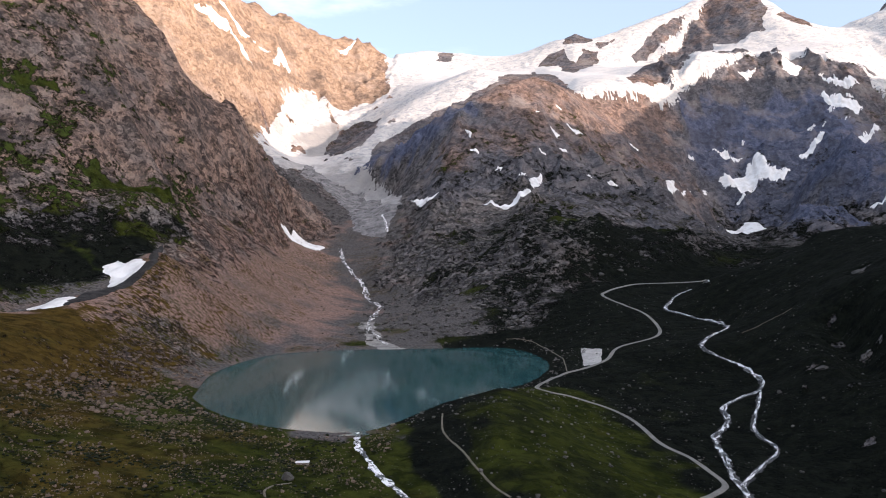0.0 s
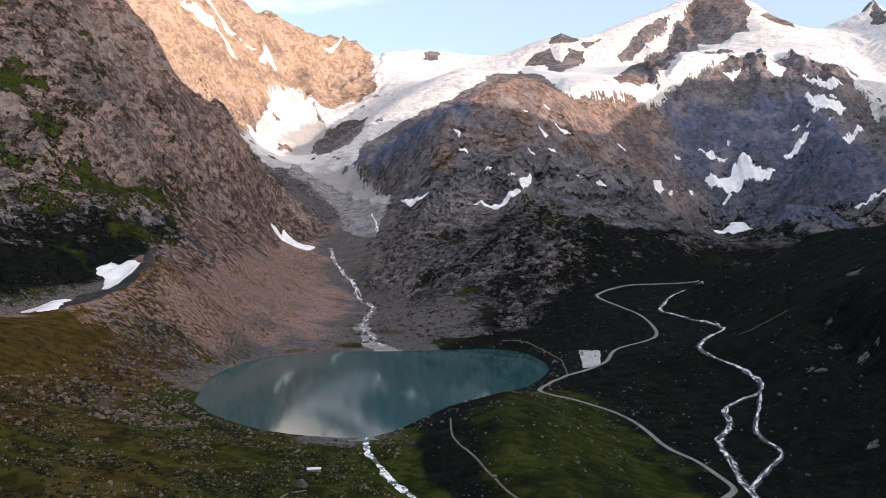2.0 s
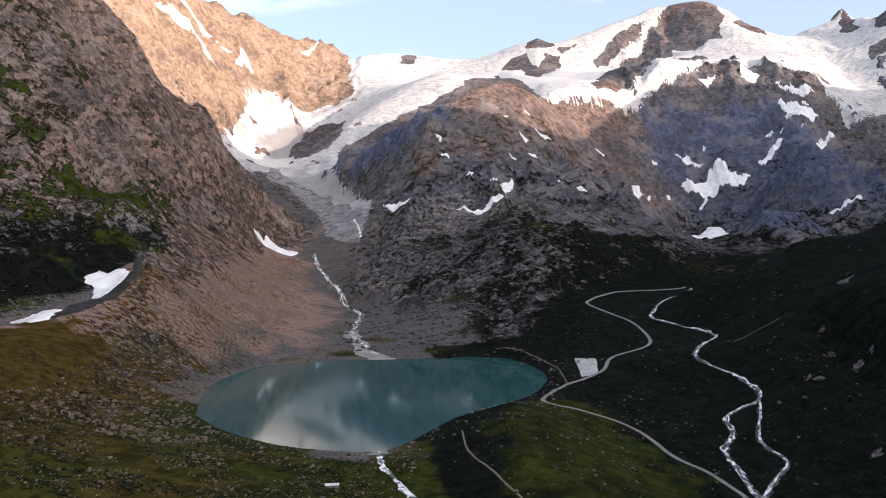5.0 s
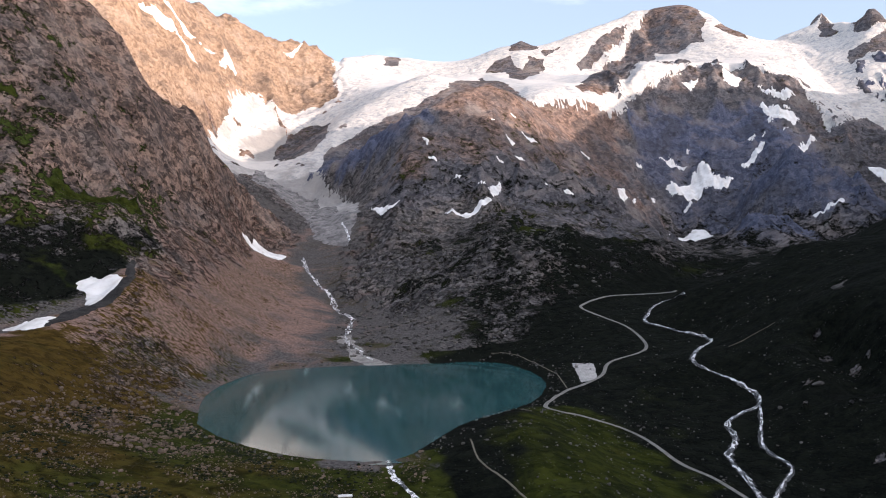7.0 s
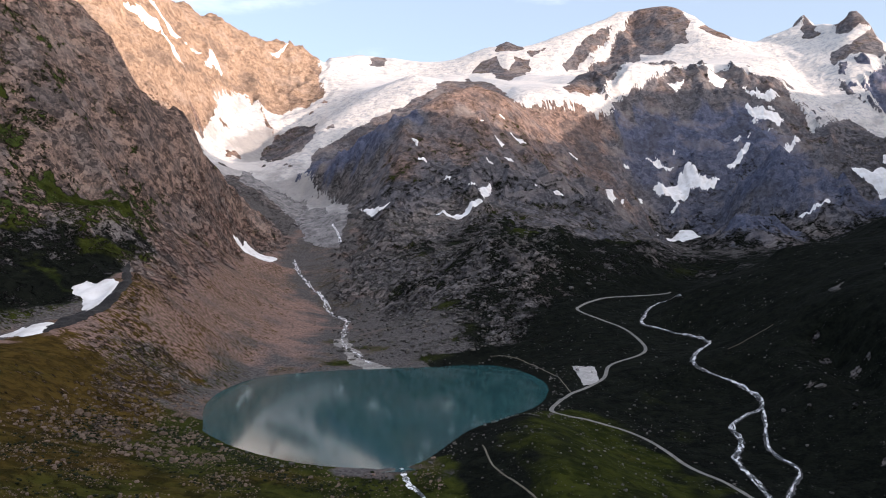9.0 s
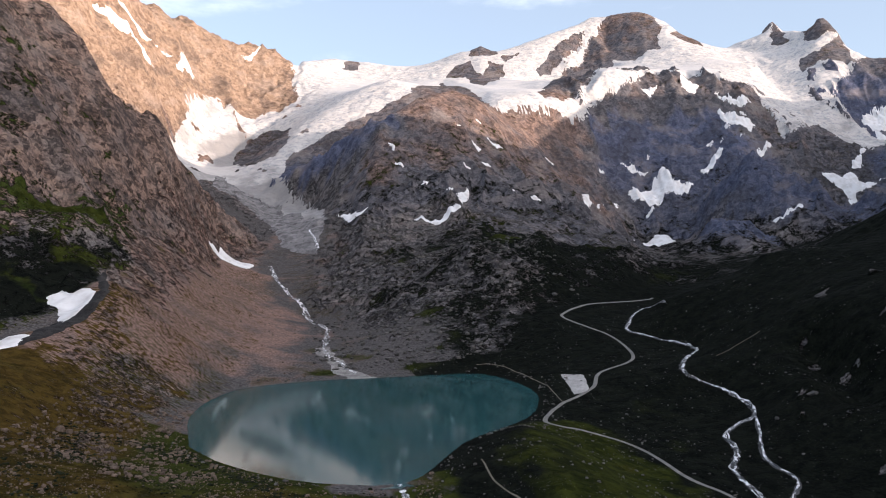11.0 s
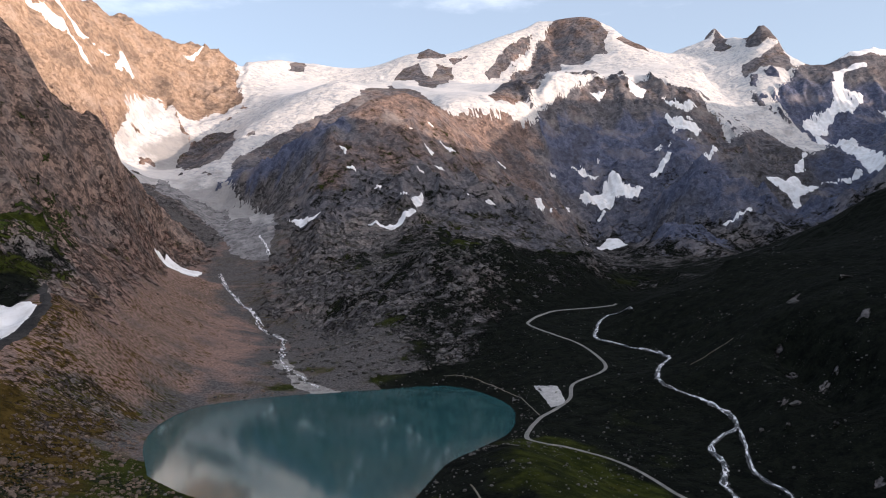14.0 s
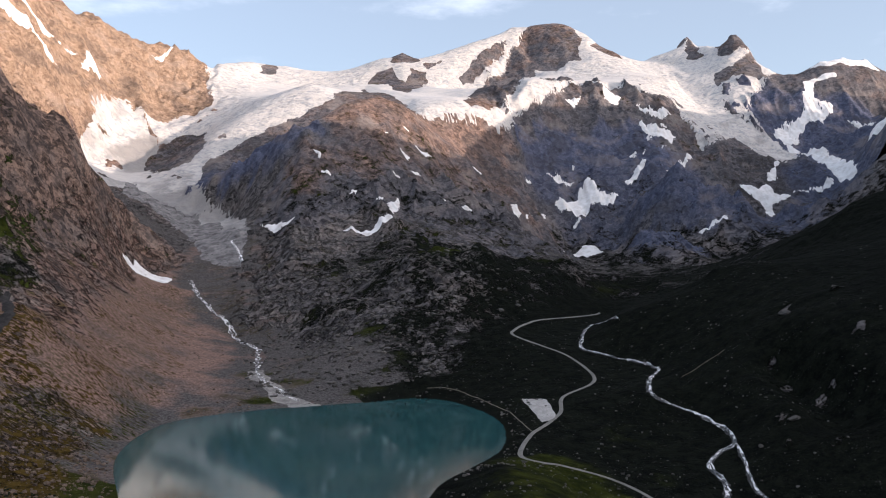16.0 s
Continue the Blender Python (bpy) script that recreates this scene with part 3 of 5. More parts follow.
def survey(x, y):
    """Height of the smooth ground, its cover (rough, green, brown, scree) and its landform, at flat arrays x and y."""
    z, cover, form = np.empty(len(x)), np.empty((len(x), 4)), np.empty(len(x), int)
    wx, wy = x + 60 * clouds(x, y, 90, 3), y + 60 * clouds(y + 500, x, 90, 3)
    far = smooth(1200, 2800, y) * 0.6 + 0.4
    wx, wy = x + (wx - x) * far, y + (wy - y) * far
    for i in range(0, len(x), 20000):
        s = slice(i, i + 20000)
        fx, fy = x[s, None].astype(np.float32), y[s, None].astype(np.float32)
        d = np.sqrt((fx - PTS32[:, 0]) ** 2 + (fy - PTS32[:, 1]) ** 2)
        z[s] = d @ WEIGHT32 + WEIGHT[n] + WEIGHT[n + 1] * x[s] / 1000 + WEIGHT[n + 2] * y[s] / 1000
        d2 = (wx[s, None].astype(np.float32) - PTS32[:, 0]) ** 2 + (wy[s, None].astype(np.float32) - PTS32[:, 1]) ** 2
        form[s] = FORM[np.argmin(d2, 1)]
        k = 1.0e6 / (d2 + 60.0) ** 2
        cover[s] = (k @ TAGS32) / k.sum(1)[:, None]
    # meadows of bright grass
    for poly in GREENS:
        m = .65 * smooth(-4, 22, inside(poly, x, y) + 34 * clouds(x, y, 26, 4, .65))
        cover[:, 1], cover[:, 2], cover[:, 3] = cover[:, 1] + m * (2.6 - cover[:, 1]), cover[:, 2] + m * (.36 - cover[:, 2]), cover[:, 3] * (1 - m)
    # bare outcrops, drawn out along the slope
    for ox, oy, wide in OUTCROPS:
        near = (np.abs(x - ox) < 3 * wide) & (np.abs(y - oy) < 3 * wide)
        u, v = x[near] - ox, y[near] - oy
        m = smooth(.15, .5, 1 - np.hypot((u + .5 * v) / wide, (v - .5 * u) / (wide * .5)) + 1.1 * clouds(x[near], y[near], 12, 4, .6))
        cover[near] += m[:, None] * (np.array([.7, .2, .05, 0]) - cover[near])
        z[near] += m * .10 * wide
    return z, cover, form


def calm(x, y):
    """0 on roads, streams and the shore, 1 away from them."""
    c = np.ones(len(x))
    lake_side = (x > -330) & (x < 190) & (y > 590) & (y < 1240)
    if lake_side.any():
        c[lake_side] = smooth(0, 30, np.abs(inside(SHORE, x[lake_side], y[lake_side])))
    for line, half in QUIET:
        p = np.array(line)[:, :2]
        near = (x > p[:, 0].min() - 40) & (x < p[:, 0].max() + 40) & (y > p[:, 1].min() - 40) & (y < p[:, 1].max() + 40)
        if near.any():
            c[near] = np.minimum(c[near], smooth(half * 0.8, half * 0.8 + 14, away(line, x[near], y[near])))
    return c


def survey_grid(gx, gy, want):
    """survey() on a grid of even steps, worked out at every other point; only where want(x, y) holds is it right."""
    cx, cy = np.append(gx[::2], gx[-1] + gx[1] - gx[0]), np.append(gy[::2], gy[-1] + gy[1] - gy[0])
    px, py = (a.ravel() for a in np.meshgrid(cx, cy))
    m = want(px, py)
    vals = np.zeros((len(px), 6))
    z, cover, form = survey(px[m], py[m])
    vals[m] = np.column_stack([z, cover, form])
    vals = vals.reshape(len(cy), len(cx), 6)
    fx, fy = np.clip(np.searchsorted(cx, gx, "right") - 1, 0, len(cx) - 2), np.clip(np.searchsorted(cy, gy, "right") - 1, 0, len(cy) - 2)
    u, v = ((gx - cx[fx]) / (cx[fx + 1] - cx[fx]))[None, :, None], ((gy - cy[fy]) / (cy[fy + 1] - cy[fy]))[:, None, None]
    a, b_ = vals[fy][:, fx], vals[fy][:, fx + 1]
    c, d = vals[fy + 1][:, fx], vals[fy + 1][:, fx + 1]
    out = ((a * (1 - u) + b_ * u) * (1 - v) + (c * (1 - u) + d * u) * v).reshape(-1, 6)
    return out[:, 0], out[:, 1:5], a.reshape(-1, 6)[:, 5].astype(int)


def relief(x, y, given=None):
    """Height of the rugged ground, its cover and its landform."""
    x, y = np.asarray(x, float), np.asarray(y, float)
    z, cover, form = given or survey(x, y)
    rough, quiet = cover[:, 0], calm(x, y)
    far = smooth(900, 2600, y)
    wx, wy = x + 14 * clouds(x, y, 60, 2), y + 14 * clouds(y, x + 90, 60, 2)
    # ribs and gullies run down the fall line: towards the lake on the left slopes, towards -y elsewhere
    left = smooth(-120, -330, x) * smooth(2500, 2200, y)

    def ribs(size, long_, octaves, gain):
        a = ridges(wx / 1.0, wy / long_, size, octaves, gain)
        c, s = 0.83, -0.56
        b = ridges((wx * s - wy * c) / 1.0 + 700, (wx * c + wy * s) / long_, size, octaves, gain)
        return a * (1 - left) + b * left

    def crags(size, octaves, gain):
        out, amp, k = 0 * x, 1.0, 1.0 / size
        for o in range(octaves):
            out, amp, k = out + amp * np.abs(grain(wx * k + 5.3 * o, wy * k * 0.8 + 9.1 * o)) * 2, amp * gain, k * 2.1
        return out - 0.7

    hard = smooth(.25, .9, rough)
    big = ribs(230, 1.7, 6, 0.5) * (15 + 27 * far) * hard
    mid_ = ribs(75, 1.5, 5, 0.5) * (0.8 + 2.0 * far + 0.8 * smooth(.4, .9, rough)) * smooth(.1, .7, rough)
    block = crags(44, 6, .56) * (5.5 + 9.0 * far) * hard * smooth(-.35, .2, clouds(x + 400, y, 160, 2))
    low = clouds(x, y, 38, 6, 0.55) * (1.0 + 3.0 * rough)
    for sx, sy, high, wide in SPIRES:
        z = z + high * np.clip(1 - np.hypot(x - sx + 14 * clouds(x, y, 30, 2), (y - sy) * .7) / wide, 0, 1) ** 1.0
    return z + quiet * (big + mid_ + block + low) + (1 - quiet) * 0.15 * clouds(x, y, 12, 2), cover, form


# ---- materials ----
def material(name):
    m = bpy.data.materials.new(name)
    m.use_nodes = True
    m.node_tree.nodes.clear()
    return m, m.node_tree


class Net:
    """Short words for building node trees."""

    def __init__(self, name):
        self.mat, self.tree = material(name)
        self.n, self.l = self.tree.nodes, self.tree.links
        self.pos = self.n.new("ShaderNodeNewGeometry").outputs["Position"]

    def put(self, socket, value):
        if isinstance(value, (int, float, tuple)):
            socket.default_value = value
        else:
            self.l.new(value, socket)

    def noise(self, size, detail=5, rough=0.55, warp=0.0, stretch=None, vector=None):
        v = vector or self.pos
        if stretch:
            m = self.n.new("ShaderNodeMapping")
            m.inputs["Scale"].default_value = stretch
            self.l.new(v, m.inputs["Vector"])
            v = m.outputs["Vector"]
        t = self.n.new("ShaderNodeTexNoise")
        self.l.new(v, t.inputs["Vector"])
        t.inputs["Scale"].default_value, t.inputs["Detail"].default_value = 1.0 / size, detail
        t.inputs["Roughness"].default_value, t.inputs["Distortion"].default_value = rough, warp
        return t.outputs["Fac"]

    def streaks(self, wide, long_, turn):
        """Noise drawn out along one direction of the plan."""
        m = self.n.new("ShaderNodeMapping")
        m.vector_type = "TEXTURE"
        m.inputs["Rotation"].default_value = (0, 0, radians(turn))
        m.inputs["Scale"].default_value = (long_, 1, 1)
        self.l.new(self.pos, m.inputs["Vector"])
        return self.noise(wide, 5, .62, .3, None, m.outputs["Vector"])

    def cells(self, size, feature="F1", stretch=None):
        v = self.pos
        if stretch:
            m = self.n.new("ShaderNodeMapping")
            m.inputs["Scale"].default_value = stretch
            self.l.new(v, m.inputs["Vector"])
            v = m.outputs["Vector"]
        t = self.n.new("ShaderNodeTexVoronoi")
        t.feature = feature
        self.l.new(v, t.inputs["Vector"])
        t.inputs["Scale"].default_value = 1.0 / size
        return t.outputs["Distance"]

    def facets(self, size, bend, flat=1.0):
        """Blocks with sharp sides: a random value for each, on coordinates bent by noise."""
        t = self.n.new("ShaderNodeTexNoise")
        t.inputs["Scale"].default_value, t.inputs["Detail"].default_value = 1.0 / (size * 1.6), 4
        self.l.new(self.pos, t.inputs["Vector"])
        s = self.n.new("ShaderNodeVectorMath")
        s.operation = "MULTIPLY_ADD"
        self.l.new(t.outputs["Color"], s.inputs[0])
        s.inputs[1].default_value = (bend, bend, bend)
        self.l.new(self.pos, s.inputs[2])
        m = self.n.new("ShaderNodeMapping")
        m.inputs["Scale"].default_value = (1, 1, flat)
        self.l.new(s.outputs["Vector"], m.inputs["Vector"])
        v = self.n.new("ShaderNodeTexVoronoi")
        v.inputs["Scale"].default_value = 1.0 / size
        self.l.new(m.outputs["Vector"], v.inputs["Vector"])
        q = self.n.new("ShaderNodeSeparateColor")
        self.l.new(v.outputs["Color"], q.inputs["Color"])
        return q.outputs["Red"]

    def span(self, value, a, b, c=0.0, d=1.0):
        t = self.n.new("ShaderNodeMapRange")
        t.interpolation_type = "SMOOTHSTEP"
        self.put(t.inputs["Value"], value)
        for key, v in zip(("From Min", "From Max", "To Min", "To Max"), (a, b, c, d)):
            t.inputs[key].default_value = v
        return t.outputs["Result"]

    def math(self, op, a, b=0.0):
        t = self.n.new("ShaderNodeMath")
        t.operation = op
        self.put(t.inputs[0], a)
        self.put(t.inputs[1], b)
        return t.outputs["Value"]

    def mix(self, fac, a, b, blend="MIX"):
        t = self.n.new("ShaderNodeMix")
        t.data_type, t.blend_type = "RGBA", blend
        self.put(t.inputs["Factor"], fac)
        self.put(t.inputs["A"], (*a, 1) if isinstance(a, tuple) else a)
        self.put(t.inputs["B"], (*b, 1) if isinstance(b, tuple) else b)
        return t.outputs["Result"]

    def attribute(self, name):
        t = self.n.new("ShaderNodeAttribute")
        t.attribute_name = name
        s = self.n.new("ShaderNodeSeparateColor")
        self.l.new(t.outputs["Color"], s.inputs["Color"])
        return s.outputs["Red"], s.outputs["Green"], s.outputs["Blue"], t.outputs["Alpha"]

    def steep(self):
        """0 on level ground, 1 on a vertical face."""
        g = self.n.new("ShaderNodeNewGeometry")
        s = self.n.new("ShaderNodeSeparateXYZ")
        self.l.new(g.outputs["Normal"], s.inputs["Vector"])
        return self.math("SUBTRACT", 1.0, self.math("ABSOLUTE", s.outputs["Z"]))

    def bump(self, height, depth, strength=1.0, before=None):
        b = self.n.new("ShaderNodeBump")
        b.inputs["Distance"].default_value, b.inputs["Strength"].default_value = depth, strength
        self.l.new(height, b.inputs["Height"])
        if before:
            self.l.new(before, b.inputs["Normal"])
        return b.outputs["Normal"]

    def finish(self, colour, rough=0.9, normal=None, **more):
        p = self.n.new("ShaderNodeBsdfPrincipled")
        self.put(p.inputs["Base Color"], (*colour, 1) if isinstance(colour, tuple) else colour)
        self.put(p.inputs["Roughness"], rough)
        if normal:
            self.l.new(normal, p.inputs["Normal"])
        for key, value in more.items():
            self.put(p.inputs[key.replace("_", " ")], value)
        o = self.n.new("ShaderNodeOutputMaterial")
        self.l.new(p.outputs["BSDF"], o.inputs["Surface"])
        return self.mat


def ground_material(name, shade_blue_rock, grey_rock, warm_rock, depth):
    """Rock, scree and alpine turf, shared out by the cover of the land; depth: how dark and deep the blocks and cracks
    are cut.
    """
    k = Net(name)
    rough, green, brown, scree = k.attribute("cover")
    n1, n2, n3, n4 = k.noise(70, 6, .6), k.noise(15, 7, .66, .4), k.noise(3.4, 5, .65), k.noise(1.1, 3, .6)
    cracks = k.noise(38, 9, .68, 1.0)
    seams = k.noise(10, 7, .72, 0.8)
    lean = k.steep()
    rills = k.math("ADD", .5, k.math("MULTIPLY", k.math("MULTIPLY", 1.5, k.math("SUBTRACT", k.streaks(3.6, 38.0, -22.0), .5)), k.math("MULTIPLY", k.span(lean, .04, .14), k.span(rough, .28, .45, 1, 0))))
    blocks, chips = k.facets(15.0, 20.0, 1.1), k.facets(4.6, 6.0, 1.1)
    ribs = k.noise(24, 6, .62, .5, (1, 1, .28))
    ledge = k.math("ADD", k.math("MULTIPLY", k.math("ADD", k.math("MULTIPLY", n2, .4), k.math("MULTIPLY", ribs, .6)), .5), k.math("MULTIPLY", n3, .2))
    face = k.math("ADD", ledge, k.math("ADD", k.math("MULTIPLY", blocks, .16), k.math("MULTIPLY", chips, .12)))
    ledge = k.math("ADD", k.math("MULTIPLY", ledge, 1 - .2 * depth), k.math("ADD", k.math("MULTIPLY", blocks, .16 + .08 * depth), k.math("MULTIPLY", chips, .12 + .08 * depth)))
    # blue of haze and shade put into the colour where brown is negative
    shade_blue = k.mix(k.span(face, .32, .70), *shade_blue_rock)
    grey = k.mix(k.span(brown, -.25, .05), shade_blue, k.mix(k.span(ledge, .32, .70), *grey_rock))
    warm = k.mix(k.span(ledge, .32, .70), *warm_rock)
    # sunlight on the wall put into lighter, warmer rock, rib shading into its range
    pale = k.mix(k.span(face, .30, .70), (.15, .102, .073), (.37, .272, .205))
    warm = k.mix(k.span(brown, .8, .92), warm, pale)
    tint = k.math("ADD", brown, k.span(n1, .3, .7, -.22, .22))
    rock = k.mix(k.span(tint, .2, .8), grey, warm)
    # dark cracks and seams; crevice shade is put into their colour
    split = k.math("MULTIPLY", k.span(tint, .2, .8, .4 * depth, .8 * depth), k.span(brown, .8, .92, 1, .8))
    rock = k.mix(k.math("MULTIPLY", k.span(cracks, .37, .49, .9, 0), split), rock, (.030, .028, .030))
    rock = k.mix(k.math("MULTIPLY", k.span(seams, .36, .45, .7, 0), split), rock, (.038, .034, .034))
    # broad bands of lighter and darker rock
    bands = k.noise(170, 4, .55, .6, (1, 1, 1.6))
    rock = k.mix(k.span(bands, .52, .66, 0, .3), rock, (.29, .25, .23))
    rock = k.mix(k.span(bands, .36, .48, .4, 0), rock, (.055, .052, .055))
    debris_g = k.mix(k.span(n3, .35, .65), (.042, .040, .042), (.108, .102, .102))
    debris_w = k.mix(k.span(n3, .35, .65), (.125, .083, .070), (.250, .170, .143))
    debris = k.mix(k.span(k.math("ADD", brown, k.span(n1, .3, .7, -.25, .25)), .3, .8), debris_g, debris_w)
    debris = k.mix(k.span(rills, .38, .52, .85, 0), debris, (.060, .050, .026))
    s_fac = k.math("ADD", k.math("ADD", scree, k.span(n2, .3, .7, -.3, .3)), k.span(lean, .02, .13, .5, 0))
    bare = k.mix(k.span(s_fac, .42, .58), rock, debris)
    # heath and shade-darkened turf, then green grass, then dry olive grass as brown grows
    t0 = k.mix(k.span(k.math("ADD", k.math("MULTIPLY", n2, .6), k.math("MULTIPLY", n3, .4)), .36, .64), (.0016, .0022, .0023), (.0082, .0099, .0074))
    t1 = k.mix(k.span(n2, .35, .65), (.010, .0135, .003), (.031, .037, .0075))
    t2 = k.mix(k.span(n2, .35, .65), (.025, .0165, .0045), (.068, .045, .0115))
    t2 = k.mix(k.span(rough, .45, .65), t2, k.mix(k.span(n2, .35, .65), (.014, .022, .006), (.036, .050, .012)))
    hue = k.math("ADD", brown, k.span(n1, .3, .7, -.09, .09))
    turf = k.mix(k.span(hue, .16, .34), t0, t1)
    turf = k.mix(k.span(hue, .42, .72), turf, t2)
    lush = k.mix(k.span(n2, .35, .65), (.014, .026, .006), (.036, .058, .011))
    turf = k.mix(k.span(green, 1.8, 2.4), turf, lush)
    turf = k.mix(k.span(n4, .56, .66, 0, .25), turf, (.012, .015, .008))
    g = k.math("ADD", green, k.span(n1, .3, .7, -.25, .25))
    g = k.math("ADD", g, k.math("MULTIPLY", k.math("ADD", k.span(n2, .28, .72, -.28, .28), k.span(n3, .3, .7, -.22, .22)), k.math("MULTIPLY", k.span(rough, .12, .32, .5, 1), k.span(scree, .25, .6, 1, .25))))
    g = k.math("ADD", g, k.span(rills, .38, .62, .34, -.3))
    g = k.math("SUBTRACT", g, k.span(lean, .25, .75, 0, .5))
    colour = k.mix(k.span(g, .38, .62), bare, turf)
    speck = k.math("ADD", k.noise(2.6, 3, .6), k.span(k.noise(35, 3, .5), .35, .65, -.08, .06))
    colour = k.mix(k.span(speck, .69, .73, 0, .3), colour, (.17, .16, .15))
    bare_only = k.math("MULTIPLY", k.span(g, .40, .60, 1, .25), k.span(s_fac, .42, .58, 1, .15))
    b = k.bump(k.math("MULTIPLY", k.math("MULTIPLY", k.math("ADD", k.math("MULTIPLY", blocks, .4), k.math("ADD", k.math("MULTIPLY", cracks, .5), ribs)), rough), bare_only), 2.0 + 4.0 * depth, .9)
    b = k.bump(k.math("MULTIPLY", k.math("ADD", k.math("MULTIPLY", chips, .6), seams), bare_only), 2.2, .9, b)
    b = k.bump(n3, 1.0, .8, b)
    return k.finish(colour, .95, b, Specular_IOR_Level=.02)


def ice_material():
    k = Net("glacier_ice")
    n1, n2 = k.noise(120, 6, .6), k.noise(16, 7, .66, .4)
    rough, dirt_shade = k.attribute("cover")[:2]
    colour = k.mix(k.span(n2, .3, .7), (.52, .50, .48), (.43, .425, .425))
    layers = k.noise(90, 5, .6, 1.5, (.6, 1, 1))
    colour = k.mix(k.span(layers, .50, .68, 0, .5), colour, (.31, .325, .35))
    blue = k.noise(30, 7, .7, .8, (1, 1.8, 1))
    # crevasse shading put into the colour as blue-grey where ice is broken
    colour = k.mix(k.math("MULTIPLY", k.span(blue, .36, .54, 1, 0), k.math("ADD", k.math("MULTIPLY", rough, .7), .05)), colour, (.20, .225, .26))
    # grey for dirt, and for shade put into the ice colour
    colour = k.mix(k.span(k.math("ADD", dirt_shade, k.span(n1, .3, .7, -.35, .35)), .35, .95, 0, .85), colour, (.21, .205, .205))
    b = k.bump(k.math("MULTIPLY", blue, k.math("ADD", rough, .0)), 5, .9)
    b = k.bump(k.math("MULTIPLY", n2, k.math("ADD", rough, .02)), 4, .7, b)
    return k.finish(colour, .6, b, Specular_IOR_Level=.25)


def snow_material():
    k = Net("old_snow")
    n1, n2 = k.noise(25, 5, .6), k.noise(3, 4, .6)
    colour = k.mix(k.span(n1, .4, .75), (.70, .705, .72), (.50, .49, .485))
    return k.finish(colour, .6, k.bump(n2, .5, .5), Specular_IOR_Level=.3)


def water_material():
    k = Net("glacial_lake_water")
    n1 = k.noise(90, 3, .5)
    colour = k.mix(k.span(n1, .35, .65), (.012, .058, .064), (.017, .070, .075))
    b = k.bump(k.noise(2.5, 3, .5), .008, .3)
    return k.finish(colour, .07, b, IOR=1.4, Specular_IOR_Level=.5)


def rapid_material():
    k = Net("white_water")
    n1, n2 = k.noise(2.2, 5, .75, .8), k.noise(11, 3, .6)
    f = k.math("ADD", n1, k.span(n2, .3, .7, -.14, .14))
    colour = k.mix(k.span(f, .45, .55), (.016, .022, .028), (.80, .81, .84))
    return k.finish(colour, .35, k.bump(n1, .5, .8), IOR=1.33)


def gravel_material(name, dark, light):
    k = Net(name)
    n1, n2 = k.noise(12, 5, .6), k.noise(.9, 4, .6)
    colour = k.mix(k.span(k.math("ADD", n1, k.span(n2, .3, .7, -.2, .2)), .3, .7), dark, light)
    return k.finish(colour, .95, k.bump(n2, .15, .6), Specular_IOR_Level=.15)


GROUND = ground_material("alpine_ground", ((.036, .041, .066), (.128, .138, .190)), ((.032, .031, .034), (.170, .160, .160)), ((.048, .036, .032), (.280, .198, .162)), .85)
# copy of the ground for far land, haze put into bluer, flatter colours
HAZED_ROCK = ground_material("hazed_mountain_rock", ((.044, .053, .088), (.124, .140, .205)), ((.050, .050, .060), (.150, .146, .158)), ((.080, .058, .052), (.250, .178, .150)), 0.5)
ICE_MAT, SNOW_MAT = ice_material(), snow_material()
WATER, RAPIDS = water_material(), rapid_material()
GRAVEL = gravel_material("pale_gravel", (.15, .145, .14), (.26, .25, .24))
ASPHALT = gravel_material("worn_asphalt", (.13, .128, .12), (.20, .195, .185))
SILT = gravel_material("pale_river_silt", (.13, .125, .12), (.29, .28, .27))
LOT_STONE = gravel_material("crushed_stone", (.26, .255, .25), (.42, .41, .40))
WET_STONE = gravel_material("wet_river_stone", (.02, .021, .023), (.10, .10, .105))
TRACK = gravel_material("trodden_earth", (.09, .08, .06), (.16, .145, .12))


# ---- building blocks ----
def mesh_of(name, verts, faces, mat, cover=None, soft=True):
    """An object from arrays of corners and of faces with four corners each."""
    me = bpy.data.meshes.new(name)
    faces = np.asarray(faces, np.int32)
    me.vertices.add(len(verts))
    me.vertices.foreach_set("co", np.asarray(verts, np.float32).ravel())
    me.loops.add(faces.size)
    me.loops.foreach_set("vertex_index", faces.ravel())
    me.polygons.add(len(faces))
    me.polygons.foreach_set("loop_start", np.arange(len(faces), dtype=np.int32) * faces.shape[1])
    me.polygons.foreach_set("use_smooth", np.full(len(faces), soft))
    me.update(calc_edges=True)
    if cover is not None:
        a = me.attributes.new("cover", "FLOAT_COLOR", "POINT")
        a.data.foreach_set("color", np.asarray(cover, np.float32).ravel())
    me.materials.append(mat)
    return new(name, me)


def pick(verts, faces, *more):
    """Only the corners that the faces use."""
    used, back = np.unique(faces, return_inverse=True)
    return (verts[used], back.reshape(faces.shape), *(m[used] for m in more))


def grid_faces(nx, ny):
    i = np.arange(ny - 1)[:, None] * nx + np.arange(nx - 1)
    return np.stack([i, i + 1, i + nx + 1, i + nx], -1).reshape(-1, 4)


def in_sight(x, y, room):
    """Whether a place lies in the wide wedge of land that the shot looks over."""
    left = x > -0.56 * (y + 60) - room
    right = (x < 0.56 * y + room) | (x < -160 + 0.96 * (y - 100) + room)
    return left & right


